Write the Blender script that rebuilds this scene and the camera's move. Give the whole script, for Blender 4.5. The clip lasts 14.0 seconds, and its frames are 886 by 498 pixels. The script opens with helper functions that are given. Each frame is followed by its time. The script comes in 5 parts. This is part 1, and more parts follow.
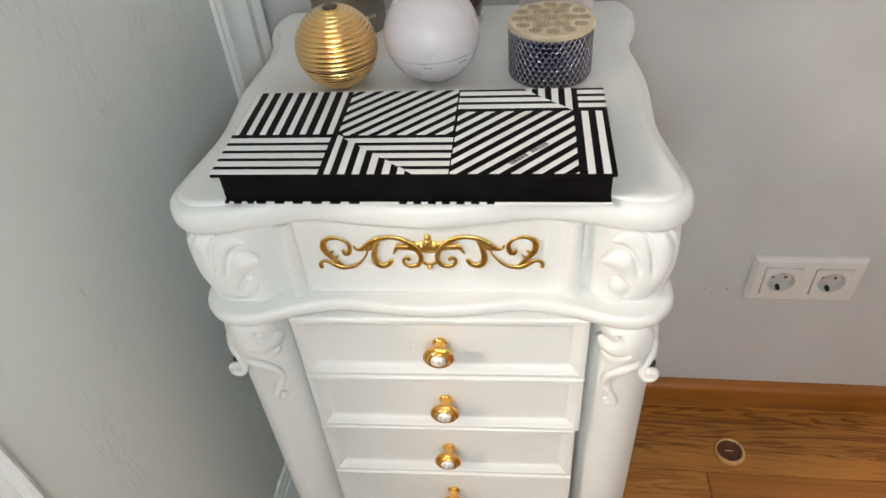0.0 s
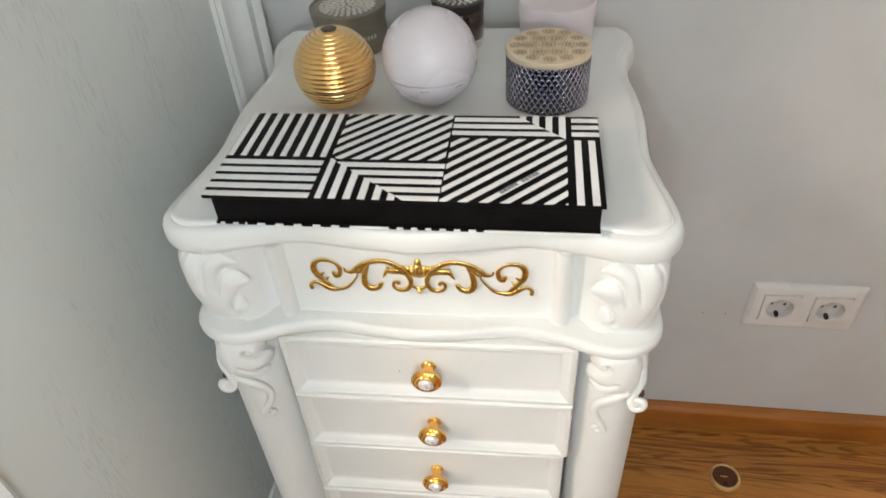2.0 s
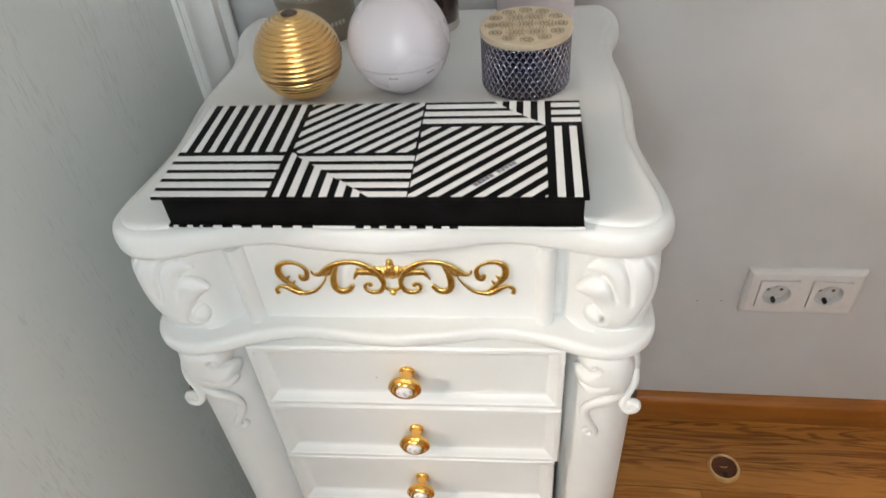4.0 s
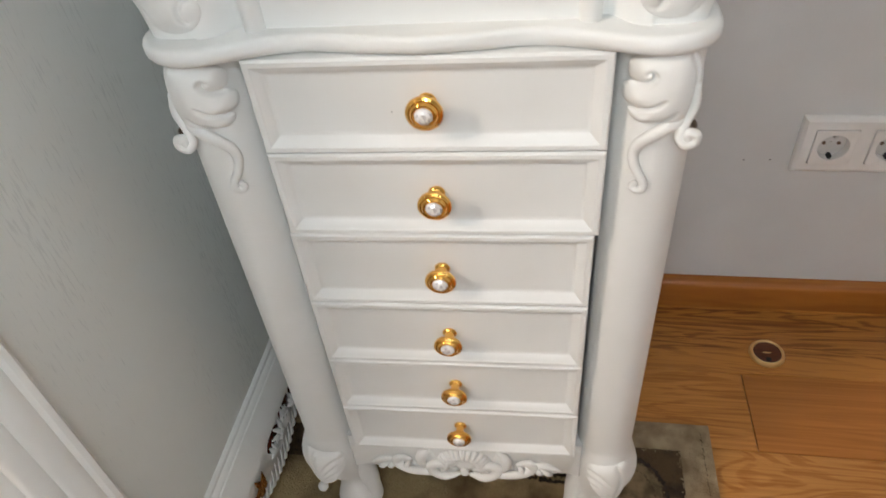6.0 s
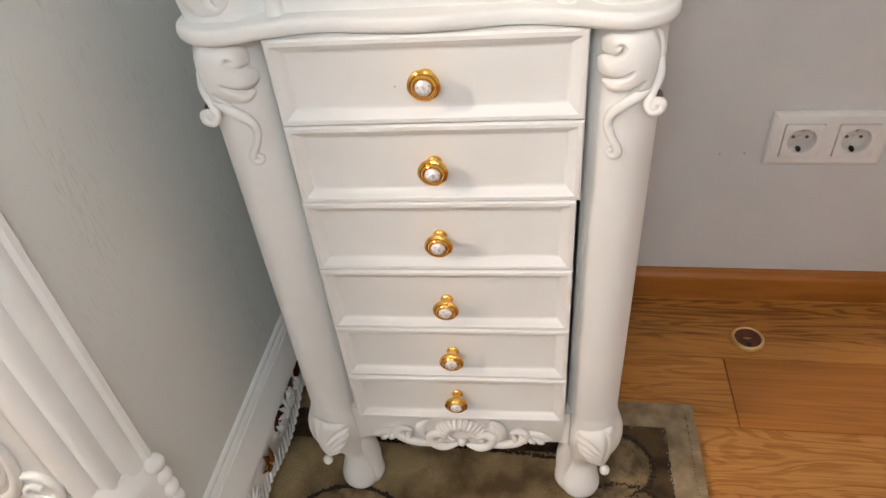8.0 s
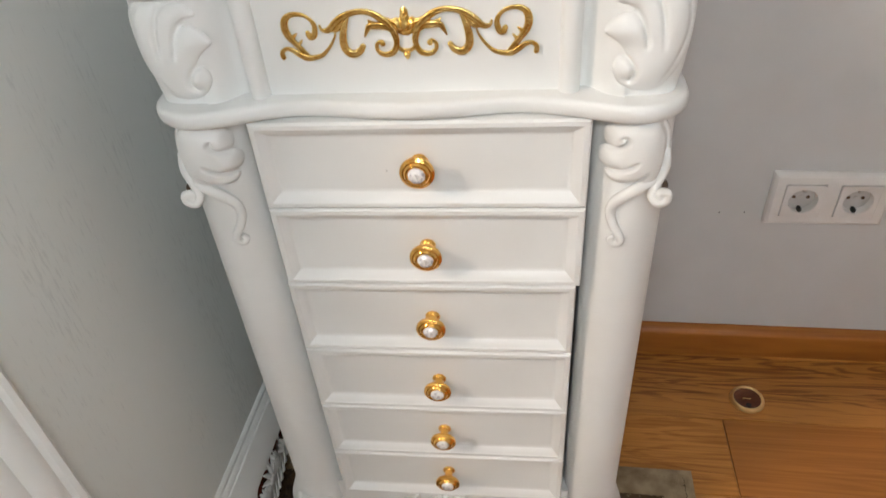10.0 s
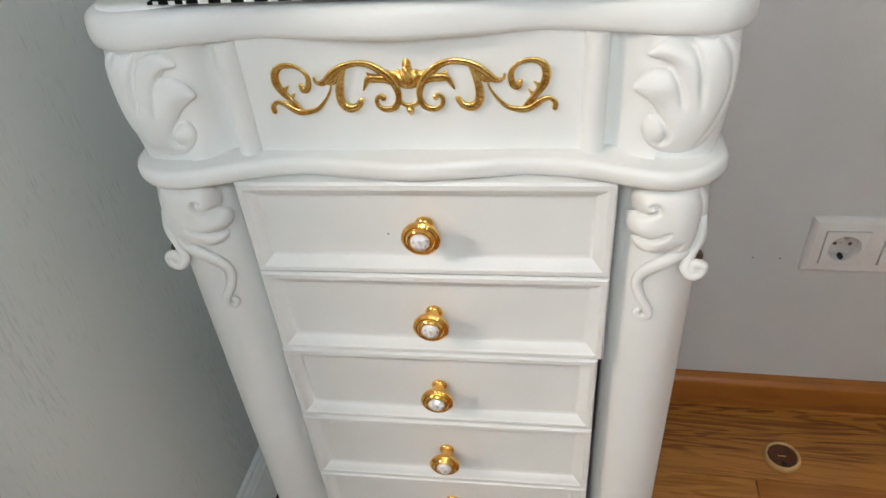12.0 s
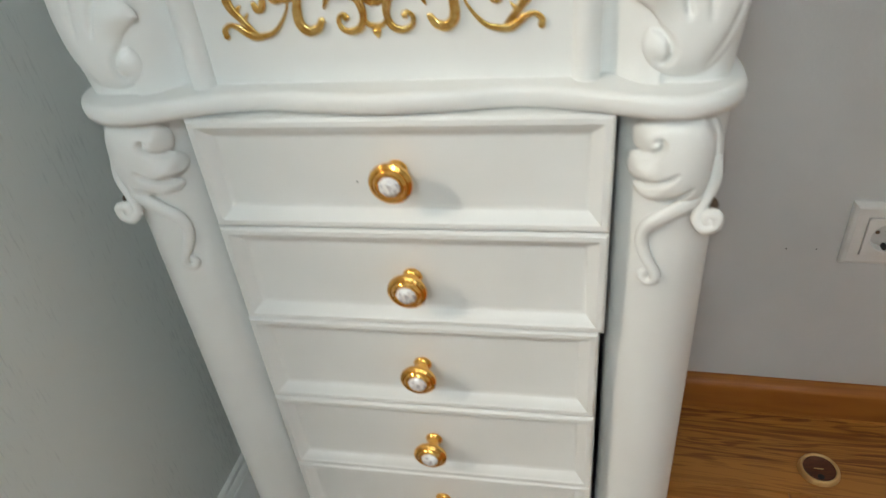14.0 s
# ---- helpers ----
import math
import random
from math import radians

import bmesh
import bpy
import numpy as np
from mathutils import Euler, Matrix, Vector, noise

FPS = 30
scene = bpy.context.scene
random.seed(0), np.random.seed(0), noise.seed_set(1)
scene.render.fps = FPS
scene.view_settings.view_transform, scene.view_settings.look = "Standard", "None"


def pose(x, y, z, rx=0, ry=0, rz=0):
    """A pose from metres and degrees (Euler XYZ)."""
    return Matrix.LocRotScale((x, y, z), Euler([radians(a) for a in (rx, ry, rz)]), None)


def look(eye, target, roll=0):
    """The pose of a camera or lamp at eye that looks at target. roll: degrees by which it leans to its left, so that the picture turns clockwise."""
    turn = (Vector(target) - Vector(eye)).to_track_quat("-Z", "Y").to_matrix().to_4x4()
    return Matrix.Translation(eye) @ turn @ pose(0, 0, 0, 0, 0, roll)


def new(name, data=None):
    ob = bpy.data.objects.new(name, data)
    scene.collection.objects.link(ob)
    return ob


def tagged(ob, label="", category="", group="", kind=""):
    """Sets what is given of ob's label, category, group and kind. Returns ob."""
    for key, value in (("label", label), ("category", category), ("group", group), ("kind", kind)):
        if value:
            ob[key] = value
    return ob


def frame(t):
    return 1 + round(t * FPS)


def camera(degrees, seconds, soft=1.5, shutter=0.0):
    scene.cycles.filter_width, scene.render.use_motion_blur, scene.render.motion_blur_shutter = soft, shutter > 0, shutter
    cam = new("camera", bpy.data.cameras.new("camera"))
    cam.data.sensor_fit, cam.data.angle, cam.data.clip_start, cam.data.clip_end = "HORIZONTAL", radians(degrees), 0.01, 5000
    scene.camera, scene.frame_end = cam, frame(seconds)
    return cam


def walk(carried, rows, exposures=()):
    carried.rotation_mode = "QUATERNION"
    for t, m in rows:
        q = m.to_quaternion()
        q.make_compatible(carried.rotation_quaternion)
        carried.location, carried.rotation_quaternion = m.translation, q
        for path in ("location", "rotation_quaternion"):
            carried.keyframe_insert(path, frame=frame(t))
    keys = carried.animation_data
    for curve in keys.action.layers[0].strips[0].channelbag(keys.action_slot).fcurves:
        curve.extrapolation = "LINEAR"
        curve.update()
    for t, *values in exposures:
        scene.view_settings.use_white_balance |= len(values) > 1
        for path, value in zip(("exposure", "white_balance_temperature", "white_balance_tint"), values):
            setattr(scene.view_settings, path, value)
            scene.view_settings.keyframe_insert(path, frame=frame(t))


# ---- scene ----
cam = camera(66.11, 14.0, shutter=0.45)
PATH = [
    (0, (0.06078, -0.38036, 1.08265), (-0.1375, 1.10803, -0.23849), -5.225),
    (0.5, (0.06683, -0.37534, 1.0835), (-0.15006, 1.10135, -0.2478), -5.808),
    (1, (0.07596, -0.3723, 1.08563), (-0.12688, 1.1138, -0.23738), -5.687),
    (1.5, (0.08186, -0.37329, 1.08523), (-0.12382, 1.12142, -0.2276), -5.270),
    (2, (0.07375, -0.37137, 1.09198), (-0.14459, 1.13236, -0.20846), -4.050),
    (2.2, (0.07012, -0.36595, 1.09378), (-0.13468, 1.1519, -0.19236), -4.450),
    (4.3, (0.0858, -0.33727, 1.05722), (-0.12259, 1.12732, -0.28871), -5.734),
    (4.5, (0.0774, -0.34875, 1.04262), (-0.17711, 1.08976, -0.32336), -6.037),
    (5, (0.06339, -0.35419, 0.98387), (-0.22156, 1.08696, -0.37329), -4.830),
    (5.5, (0.0641, -0.3742, 0.91822), (-0.26159, 1.08703, -0.40796), -7.206),
    (6, (0.07294, -0.41171, 0.87356), (-0.18518, 1.04796, -0.46911), -6.168),
    (6.5, (0.09346, -0.45587, 0.86946), (-0.19135, 1.04723, -0.41879), -7.976),
    (7, (0.0897, -0.47998, 0.87101), (-0.21368, 1.02314, -0.41296), -7.443),
    (7.5, (0.08303, -0.4934, 0.87128), (-0.18523, 1.01541, -0.41384), -6.881),
    (10, (0.07456, -0.43459, 0.89836), (-0.148, 1.11621, -0.34482), -4.787),
    (10.5, (0.07642, -0.40092, 0.90719), (-0.15259, 1.16667, -0.31356), -4.424),
    (11, (0.08259, -0.38704, 0.90902), (-0.15953, 1.1856, -0.30266), -4.376),
    (11.5, (0.08561, -0.38203, 0.90192), (-0.17792, 1.188, -0.30869), -4.871),
    (12, (0.07884, -0.36894, 0.89609), (-0.2082, 1.20339, -0.30615), -5.358),
    (12.5, (0.06735, -0.34323, 0.88821), (-0.21, 1.23783, -0.30483), -5.315),
    (13, (0.05155, -0.33309, 0.87476), (-0.18633, 1.25126, -0.32243), -4.257),
    (13.5, (0.05292, -0.32854, 0.868), (-0.19702, 1.26064, -0.3203), -5.297),
    (14, (0.10563, -0.34281, 0.82509), (-0.27551, 1.24663, -0.32748), -6.444),
]
EXPOSURES = [(0, -0.29, 6280, 9), (2.2, -0.28, 6280, 9), (4.5, -0.4, 6160, 10), (5.0, -0.46, 6120, 9), (5.5, -0.41, 6160, 11), (6.5, -0.54, 6340, 11), (7.6, -0.35, 6560, 15), (10, -0.48, 6320, 12), (10.5, -0.52, 6280, 10), (11.5, -0.52, 6170, 9), (12.5, -0.55, 6030, 8), (13, -0.55, 6030, 4), (13.5, -0.64, 6060, 4), (14, -0.65, 6100, 4)]
walk(cam, [(t, look(eye, target, roll)) for t, eye, target, roll in PATH], EXPOSURES)

# ---- world and lights ----
world = bpy.data.worlds.new("world")
scene.world = world
world.use_nodes = True
wn = world.node_tree.nodes
sky = wn.new("ShaderNodeTexSky")
sky.sky_type, sky.sun_disc = "NISHITA", False
sky.sun_elevation, sky.sun_rotation = radians(35), radians(200)
wn["Background"].inputs["Strength"].default_value = 0.08
world.node_tree.links.new(sky.outputs[0], wn["Background"].inputs["Color"])


def lamp(name, kind, energy, colour, m, **settings):
    data = bpy.data.lights.new(name, kind)
    data.energy, data.color = energy, colour
    for key, value in settings.items():
        if key == "size":
            data.size = value
        elif key == "size_y":
            data.shape, data.size_y = "RECTANGLE", value
        elif key == "radius":
            data.shadow_soft_size = value
    ob = new(name, data)
    ob.matrix_world = m
    return ob


# the room is turned a little against the cabinet
ROOM = pose(0, 0, 0, 0, 0, -1.9)
WALL_Y, PANEL_X = 0.432, -0.286
X0, X1, Y0, HIGH = -1.7, 1.7, -1.75, 2.6

# the torch of the phone that films, here fixed; fill light in an added window; the pendant lamp in front of the
# wardrobe
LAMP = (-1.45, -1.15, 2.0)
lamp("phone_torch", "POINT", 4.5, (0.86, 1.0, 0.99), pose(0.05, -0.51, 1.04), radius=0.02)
lamp("pendant_light", "AREA", 28, (1.0, 0.83, 0.66), ROOM @ look((-1.32, -1.05, 1.9), (0.0, 0.0, 0.5)), size=0.3)
# soft fill for wall and wardrobe side, from an unseen window
lamp("window_daylight", "AREA", 76, (0.93, 0.97, 1.0), ROOM @ pose(0.3, Y0 - 0.03, 1.55, 90, 0, 180), size=1.4, size_y=1.3)


# ---- materials ----
def nodes_of(name):
    m = bpy.data.materials.new(name)
    m.use_nodes = True
    return m, m.node_tree.nodes, m.node_tree.links, m.node_tree.nodes["Principled BSDF"]


def surface(name, a, b, rough=0.5, metal=0.0, scale=20.0, stretch=(1, 1, 1), bump=0.0, bump_scale=200.0, bump_dist=0.001, coat=0.0, rough_var=0.08, detail=4.0, lo=0.35, hi=0.65):
    """Two colours mixed by noise, with finer relief."""
    m, n, l, p = nodes_of(name)
    tc = n.new("ShaderNodeTexCoord")
    mp = n.new("ShaderNodeMapping")
    mp.inputs["Scale"].default_value = stretch
    l.new(tc.outputs["Object"], mp.inputs[0])
    nz = n.new("ShaderNodeTexNoise")
    nz.inputs["Scale"].default_value, nz.inputs["Detail"].default_value = scale, detail
    l.new(mp.outputs[0], nz.inputs["Vector"])
    rp = n.new("ShaderNodeValToRGB")
    rp.color_ramp.elements[0].position, rp.color_ramp.elements[1].position = lo, hi
    rp.color_ramp.elements[0].color, rp.color_ramp.elements[1].color = (*a, 1), (*b, 1)
    l.new(nz.outputs[0], rp.inputs[0])
    l.new(rp.outputs[0], p.inputs["Base Color"])
    mr = n.new("ShaderNodeMapRange")
    mr.inputs["To Min"].default_value, mr.inputs["To Max"].default_value = rough - rough_var, rough + rough_var
    l.new(nz.outputs[0], mr.inputs[0])
    l.new(mr.outputs[0], p.inputs["Roughness"])
    p.inputs["Metallic"].default_value = metal
    p.inputs["Coat Weight"].default_value = coat
    if bump:
        bz = n.new("ShaderNodeTexNoise")
        bz.inputs["Scale"].default_value, bz.inputs["Detail"].default_value = bump_scale, 3
        l.new(mp.outputs[0], bz.inputs["Vector"])
        bp = n.new("ShaderNodeBump")
        bp.inputs["Strength"].default_value, bp.inputs["Distance"].default_value = bump, bump_dist
        l.new(bz.outputs[0], bp.inputs["Height"])
        l.new(bp.outputs[0], p.inputs["Normal"])
    return m


def oak(name, light, dark, ring=1.0, shift=0.0, rough=0.38, figure=0.16, along=1.6, sap=0.0):
    """Oak boards: long grain along x, cathedral figure, a tone of its own for each board."""
    m, n, l, p = nodes_of(name)
    tc = n.new("ShaderNodeTexCoord")
    oi = n.new("ShaderNodeObjectInfo")
    ad = n.new("ShaderNodeVectorMath")
    ad.operation = "MULTIPLY_ADD"
    ad.inputs[1].default_value = (1, 1, 1)
    cb = n.new("ShaderNodeCombineXYZ")
    ml = n.new("ShaderNodeMath")
    ml.operation = "MULTIPLY"
    ml.inputs[1].default_value = 37.0
    l.new(oi.outputs["Random"], ml.inputs[0])
    l.new(ml.outputs[0], cb.inputs[0])
    l.new(ml.outputs[0], cb.inputs[2])
    l.new(tc.outputs["Object"], ad.inputs[0])
    l.new(cb.outputs[0], ad.inputs[2])
    mp = n.new("ShaderNodeMapping")
    mp.inputs["Scale"].default_value = (along, 13.0, 6.0)
    l.new(ad.outputs[0], mp.inputs[0])
    nz = n.new("ShaderNodeTexNoise")
    nz.inputs["Scale"].default_value, nz.inputs["Detail"].default_value, nz.inputs["Distortion"].default_value = 1.5 * ring, 3, 1.2
    l.new(mp.outputs[0], nz.inputs["Vector"])
    wv = n.new("ShaderNodeMath")
    wv.operation = "MULTIPLY"
    wv.inputs[1].default_value = 46.0
    l.new(nz.outputs[0], wv.inputs[0])
    sn = n.new("ShaderNodeMath")
    sn.operation = "SINE"
    l.new(wv.outputs[0], sn.inputs[0])
    fine = n.new("ShaderNodeTexNoise")
    mp2 = n.new("ShaderNodeMapping")
    mp2.inputs["Scale"].default_value = (6.0, 420.0, 40.0)
    l.new(ad.outputs[0], mp2.inputs[0])
    l.new(mp2.outputs[0], fine.inputs["Vector"])
    fine.inputs["Scale"].default_value, fine.inputs["Detail"].default_value = 1.0, 4
    # late wood: narrow dark lines with soft outer sides
    late = n.new("ShaderNodeMapRange")
    late.interpolation_type = "SMOOTHSTEP"
    late.inputs["From Min"].default_value, late.inputs["From Max"].default_value = -1.0, 0.35
    late.inputs["To Min"].default_value, late.inputs["To Max"].default_value = -1.0, 0.35
    l.new(sn.outputs[0], late.inputs[0])
    calm = n.new("ShaderNodeMath")
    calm.operation = "MULTIPLY_ADD"
    calm.inputs[1].default_value, calm.inputs[2].default_value = 0.9, 0.07
    l.new(fine.outputs[0], calm.inputs[0])
    mixf = n.new("ShaderNodeMath")
    mixf.operation = "MULTIPLY_ADD"
    mixf.inputs[1].default_value = figure
    l.new(late.outputs[0], mixf.inputs[0])
    l.new(calm.outputs[0], mixf.inputs[2])
    rp = n.new("ShaderNodeValToRGB")
    rp.color_ramp.elements[0].position, rp.color_ramp.elements[1].position = 0.22, 0.72
    rp.color_ramp.elements[0].color, rp.color_ramp.elements[1].color = (*dark, 1), (*light, 1)
    if sap:
        # pale sapwood along one edge of the board
        sx = n.new("ShaderNodeSeparateXYZ")
        l.new(tc.outputs["Object"], sx.inputs[0])
        sm = n.new("ShaderNodeMapRange")
        sm.inputs["From Min"].default_value, sm.inputs["From Max"].default_value = 0.036, 0.044
        sm.inputs["To Min"].default_value, sm.inputs["To Max"].default_value = sap, 0.0
        l.new(sx.outputs[1], sm.inputs[0])
        sa = n.new("ShaderNodeMath")
        l.new(mixf.outputs[0], sa.inputs[0])
        l.new(sm.outputs[0], sa.inputs[1])
        l.new(sa.outputs[0], rp.inputs[0])
    else:
        l.new(mixf.outputs[0], rp.inputs[0])
    hs = n.new("ShaderNodeHueSaturation")
    mr = n.new("ShaderNodeMapRange")
    mr.inputs["To Min"].default_value, mr.inputs["To Max"].default_value = 0.82 + shift, 1.12 + shift
    l.new(oi.outputs["Random"], mr.inputs[0])
    l.new(mr.outputs[0], hs.inputs["Value"])
    l.new(rp.outputs[0], hs.inputs["Color"])
    l.new(hs.outputs[0], p.inputs["Base Color"])
    p.inputs["Roughness"].default_value = rough
    bp = n.new("ShaderNodeBump")
    bp.inputs["Strength"].default_value, bp.inputs["Distance"].default_value = 0.15, 0.0005
    l.new(fine.outputs[0], bp.inputs["Height"])
    l.new(bp.outputs[0], p.inputs["Normal"])
    return m


def open_grain_paint(name):
    """White-painted wood whose pores show as short dark dashes along z."""
    m, n, l, p = nodes_of(name)
    tc = n.new("ShaderNodeTexCoord")
    mp = n.new("ShaderNodeMapping")
    mp.inputs["Scale"].default_value = (1, 560, 60)
    l.new(tc.outputs["Object"], mp.inputs[0])
    nz = n.new("ShaderNodeTexNoise")
    nz.inputs["Scale"].default_value, nz.inputs["Detail"].default_value = 1.0, 2
    l.new(mp.outputs[0], nz.inputs["Vector"])
    patch = n.new("ShaderNodeTexNoise")
    mp2 = n.new("ShaderNodeMapping")
    mp2.inputs["Scale"].default_value = (1, 16, 3.5)
    l.new(tc.outputs["Object"], mp2.inputs[0])
    l.new(mp2.outputs[0], patch.inputs["Vector"])
    patch.inputs["Scale"].default_value = 1.0
    uneven = n.new("ShaderNodeMath")
    uneven.operation = "MULTIPLY_ADD"
    uneven.inputs[1].default_value, uneven.inputs[2].default_value = 0.8, 0.28
    l.new(patch.outputs[0], uneven.inputs[0])
    mu = n.new("ShaderNodeMath")
    mu.operation = "MULTIPLY"
    l.new(nz.outputs[0], mu.inputs[0])
    l.new(uneven.outputs[0], mu.inputs[1])
    rp = n.new("ShaderNodeValToRGB")
    rp.color_ramp.elements[0].position, rp.color_ramp.elements[1].position = 0.42, 0.52
    rp.color_ramp.elements[0].color, rp.color_ramp.elements[1].color = (0.785, 0.81, 0.79, 1), (0.70, 0.725, 0.71, 1)
    l.new(mu.outputs[0], rp.inputs[0])
    l.new(rp.outputs[0], p.inputs["Base Color"])
    p.inputs["Roughness"].default_value = 0.45
    bp = n.new("ShaderNodeBump")
    bp.inputs["Strength"].default_value, bp.inputs["Distance"].default_value = 0.22, 0.0006
    l.new(rp.outputs[0], bp.inputs["Height"])
    l.new(bp.outputs[0], p.inputs["Normal"])
    return m


WHITE = surface("white_lacquer", (0.80, 0.80, 0.78), (0.84, 0.84, 0.82), 0.44, scale=9, bump=0.06, bump_scale=240)
WARDROBE_WHITE = surface("white_wardrobe_paint", (0.82, 0.83, 0.81), (0.86, 0.86, 0.84), 0.42, scale=8, bump=0.08, bump_scale=300)
GRAIN = open_grain_paint("open_grain_white")
GOLD = surface("polished_gold", (0.93, 0.50, 0.10), (0.97, 0.58, 0.14), 0.15, 1.0, scale=60, rough_var=0.05, coat=0.6)
LEAF_GOLD = surface("gilded_relief", (0.70, 0.44, 0.11), (0.93, 0.69, 0.27), 0.24, 1.0, scale=160, bump=0.3, bump_scale=400)
BALL_GOLD = surface("satin_gold", (0.91, 0.53, 0.13), (0.96, 0.61, 0.18), 0.25, 1.0, scale=80, rough_var=0.04, coat=1.0)
BALL_GOLD.node_tree.nodes["Principled BSDF"].inputs["Coat IOR"].default_value = 2.2
CAP = surface("dark_bronze", (0.10, 0.07, 0.05), (0.18, 0.13, 0.09), 0.35, 0.6, scale=200)
PEARL = surface("pale_pink_lacquer", (0.76, 0.705, 0.735), (0.77, 0.715, 0.745), 0.27, scale=14)
PINK = surface("pale_pink_card", (0.74, 0.65, 0.665), (0.79, 0.71, 0.72), 0.5, scale=30, bump=0.05)
NAVY = surface("navy_glaze", (0.006, 0.007, 0.022), (0.011, 0.014, 0.04), 0.14, scale=60, coat=0.5)
SILVER = surface("lattice_silver", (0.34, 0.32, 0.38), (0.58, 0.55, 0.59), 0.18, 0.95, scale=200)
BRASS_LID = surface("brushed_champagne_metal", (0.76, 0.63, 0.45), (0.86, 0.74, 0.55), 0.42, 0.6, scale=50)
BRASS_DARK = surface("lid_engraving", (0.42, 0.33, 0.21), (0.58, 0.46, 0.31), 0.45, 0.7, scale=120)
TAUPE = surface("taupe_metal", (0.24, 0.21, 0.17), (0.31, 0.275, 0.22), 0.36, 0.55, scale=35)
PETAL = surface("pale_enamel_petal", (0.55, 0.52, 0.46), (0.68, 0.64, 0.58), 0.4, scale=90)
DARK_GLASS = surface("dark_brown_glass", (0.025, 0.012, 0.010), (0.05, 0.022, 0.018), 0.1, scale=30, coat=0.6)
BLACK_LID = surface("black_lid", (0.015, 0.013, 0.013), (0.03, 0.026, 0.025), 0.3, scale=90)
BLACK = surface("black_card", (0.003, 0.0028, 0.003), (0.006, 0.0055, 0.006), 0.58, scale=60, bump=0.05, bump_scale=500)
PRINT = surface("white_print", (0.86, 0.85, 0.84), (0.90, 0.89, 0.88), 0.42, scale=60)
PLASTER = surface("grey_wall_paint", (0.615, 0.615, 0.61), (0.66, 0.66, 0.655), 0.85, scale=7, bump=0.25, bump_scale=260, rough_var=0.04)
CEIL = surface("ceiling_paint", (0.78, 0.78, 0.76), (0.82, 0.82, 0.80), 0.9, scale=5, bump=0.1)
OAK = oak("oak_board", (0.63, 0.275, 0.058), (0.36, 0.125, 0.018), figure=0.17, along=2.4, ring=0.8)
OAK_FLAME = oak("flamed_oak_board", (0.64, 0.30, 0.072), (0.38, 0.13, 0.019), figure=0.19, along=4.0, ring=0.9)
OAK_FIGURED = oak("figured_oak_board", (0.60, 0.25, 0.048), (0.22, 0.066, 0.010), ring=1.4, figure=0.23, along=1.3, sap=0.3, shift=-0.04)
OAK_RED = oak("reddish_oak_board", (0.50, 0.195, 0.036), (0.34, 0.115, 0.017), ring=0.6, figure=0.10)
OAK_TRIM = oak("oak_skirting", (0.42, 0.15, 0.024), (0.25, 0.076, 0.010), ring=0.5, rough=0.34, figure=0.09)
PLASTIC = surface("white_plastic", (0.76, 0.745, 0.72), (0.80, 0.785, 0.76), 0.33, scale=40)
# greyer than the plate: the shade of a deeper well put into the colour
WELL_SHADE = surface("shaded_socket_well", (0.56, 0.55, 0.53), (0.62, 0.605, 0.585), 0.4, scale=60)
DARK_HOLE = surface("dark_hole", (0.01, 0.01, 0.01), (0.02, 0.02, 0.02), 0.6, scale=60)
STEEL = surface("steel_clip", (0.5, 0.5, 0.5), (0.6, 0.6, 0.6), 0.3, 1.0, scale=80)
BRASS = surface("brass_rim", (0.80, 0.56, 0.24), (0.88, 0.64, 0.30), 0.42, 0.85, scale=70)
PLUG = surface("dark_stained_wood", (0.075, 0.02, 0.006), (0.14, 0.04, 0.011), 0.6, scale=60, stretch=(1, 5, 1))
RUG = surface("brown_wool", (0.13, 0.082, 0.036), (0.48, 0.36, 0.18), 0.95, scale=9, bump=1.0, bump_dist=0.003, bump_scale=700, detail=12, lo=0.40, hi=0.60)
RUG_BAND = surface("brown_wool_band", (0.03, 0.016, 0.007), (0.13, 0.078, 0.034), 0.95, scale=34, bump=1.0, bump_dist=0.003, bump_scale=700, detail=12)
RUG_PALE = surface("beige_wool", (0.28, 0.195, 0.105), (0.50, 0.385, 0.235), 0.95, scale=38, bump=1.0, bump_dist=0.003, bump_scale=700, detail=12)
RUG_PETAL = surface("taupe_wool_petal", (0.10, 0.068, 0.034), (0.37, 0.26, 0.135), 0.95, scale=42, bump=1.0, bump_dist=0.003, bump_scale=700, detail=12)
RUG_DARK = surface("brown_wool_outline", (0.022, 0.014, 0.008), (0.05, 0.032, 0.018), 0.95, scale=120, bump=1.0, bump_scale=900)
RED_GOLD = surface("brown_gilding", (0.10, 0.022, 0.006), (0.46, 0.20, 0.045), 0.22, 0.7, scale=90)
DARK_RED = surface("dark_red_lacquer", (0.035, 0.006, 0.004), (0.09, 0.016, 0.009), 0.2, scale=70)
GLASS_M, _n, _l, _p = nodes_of("window_glass")
_p.inputs["Transmission Weight"].default_value, _p.inputs["Roughness"].default_value = 1.0, 0.02
CRYSTAL_SPARKLE, _n, _l, _p = nodes_of("crystal")
_p.inputs["Transmission Weight"].default_value, _p.inputs["Roughness"].default_value, _p.inputs["IOR"].default_value = 0.05, 0.06, 2.2
_p.inputs["Base Color"].default_value, _p.inputs["Metallic"].default_value = (0.95, 0.94, 0.95, 1), 0.12
# each facet grey or white at random: sparkle and reflections painted in
_g, _r = _n.new("ShaderNodeNewGeometry"), _n.new("ShaderNodeValToRGB")
_r.color_ramp.elements[0].position, _r.color_ramp.elements[1].position = 0.05, 0.25
_r.color_ramp.elements[0].color, _r.color_ramp.elements[1].color = (0.60, 0.58, 0.61, 1), (0.98, 0.97, 0.97, 1)
_l.new(_g.outputs["Random Per Island"], _r.inputs[0])
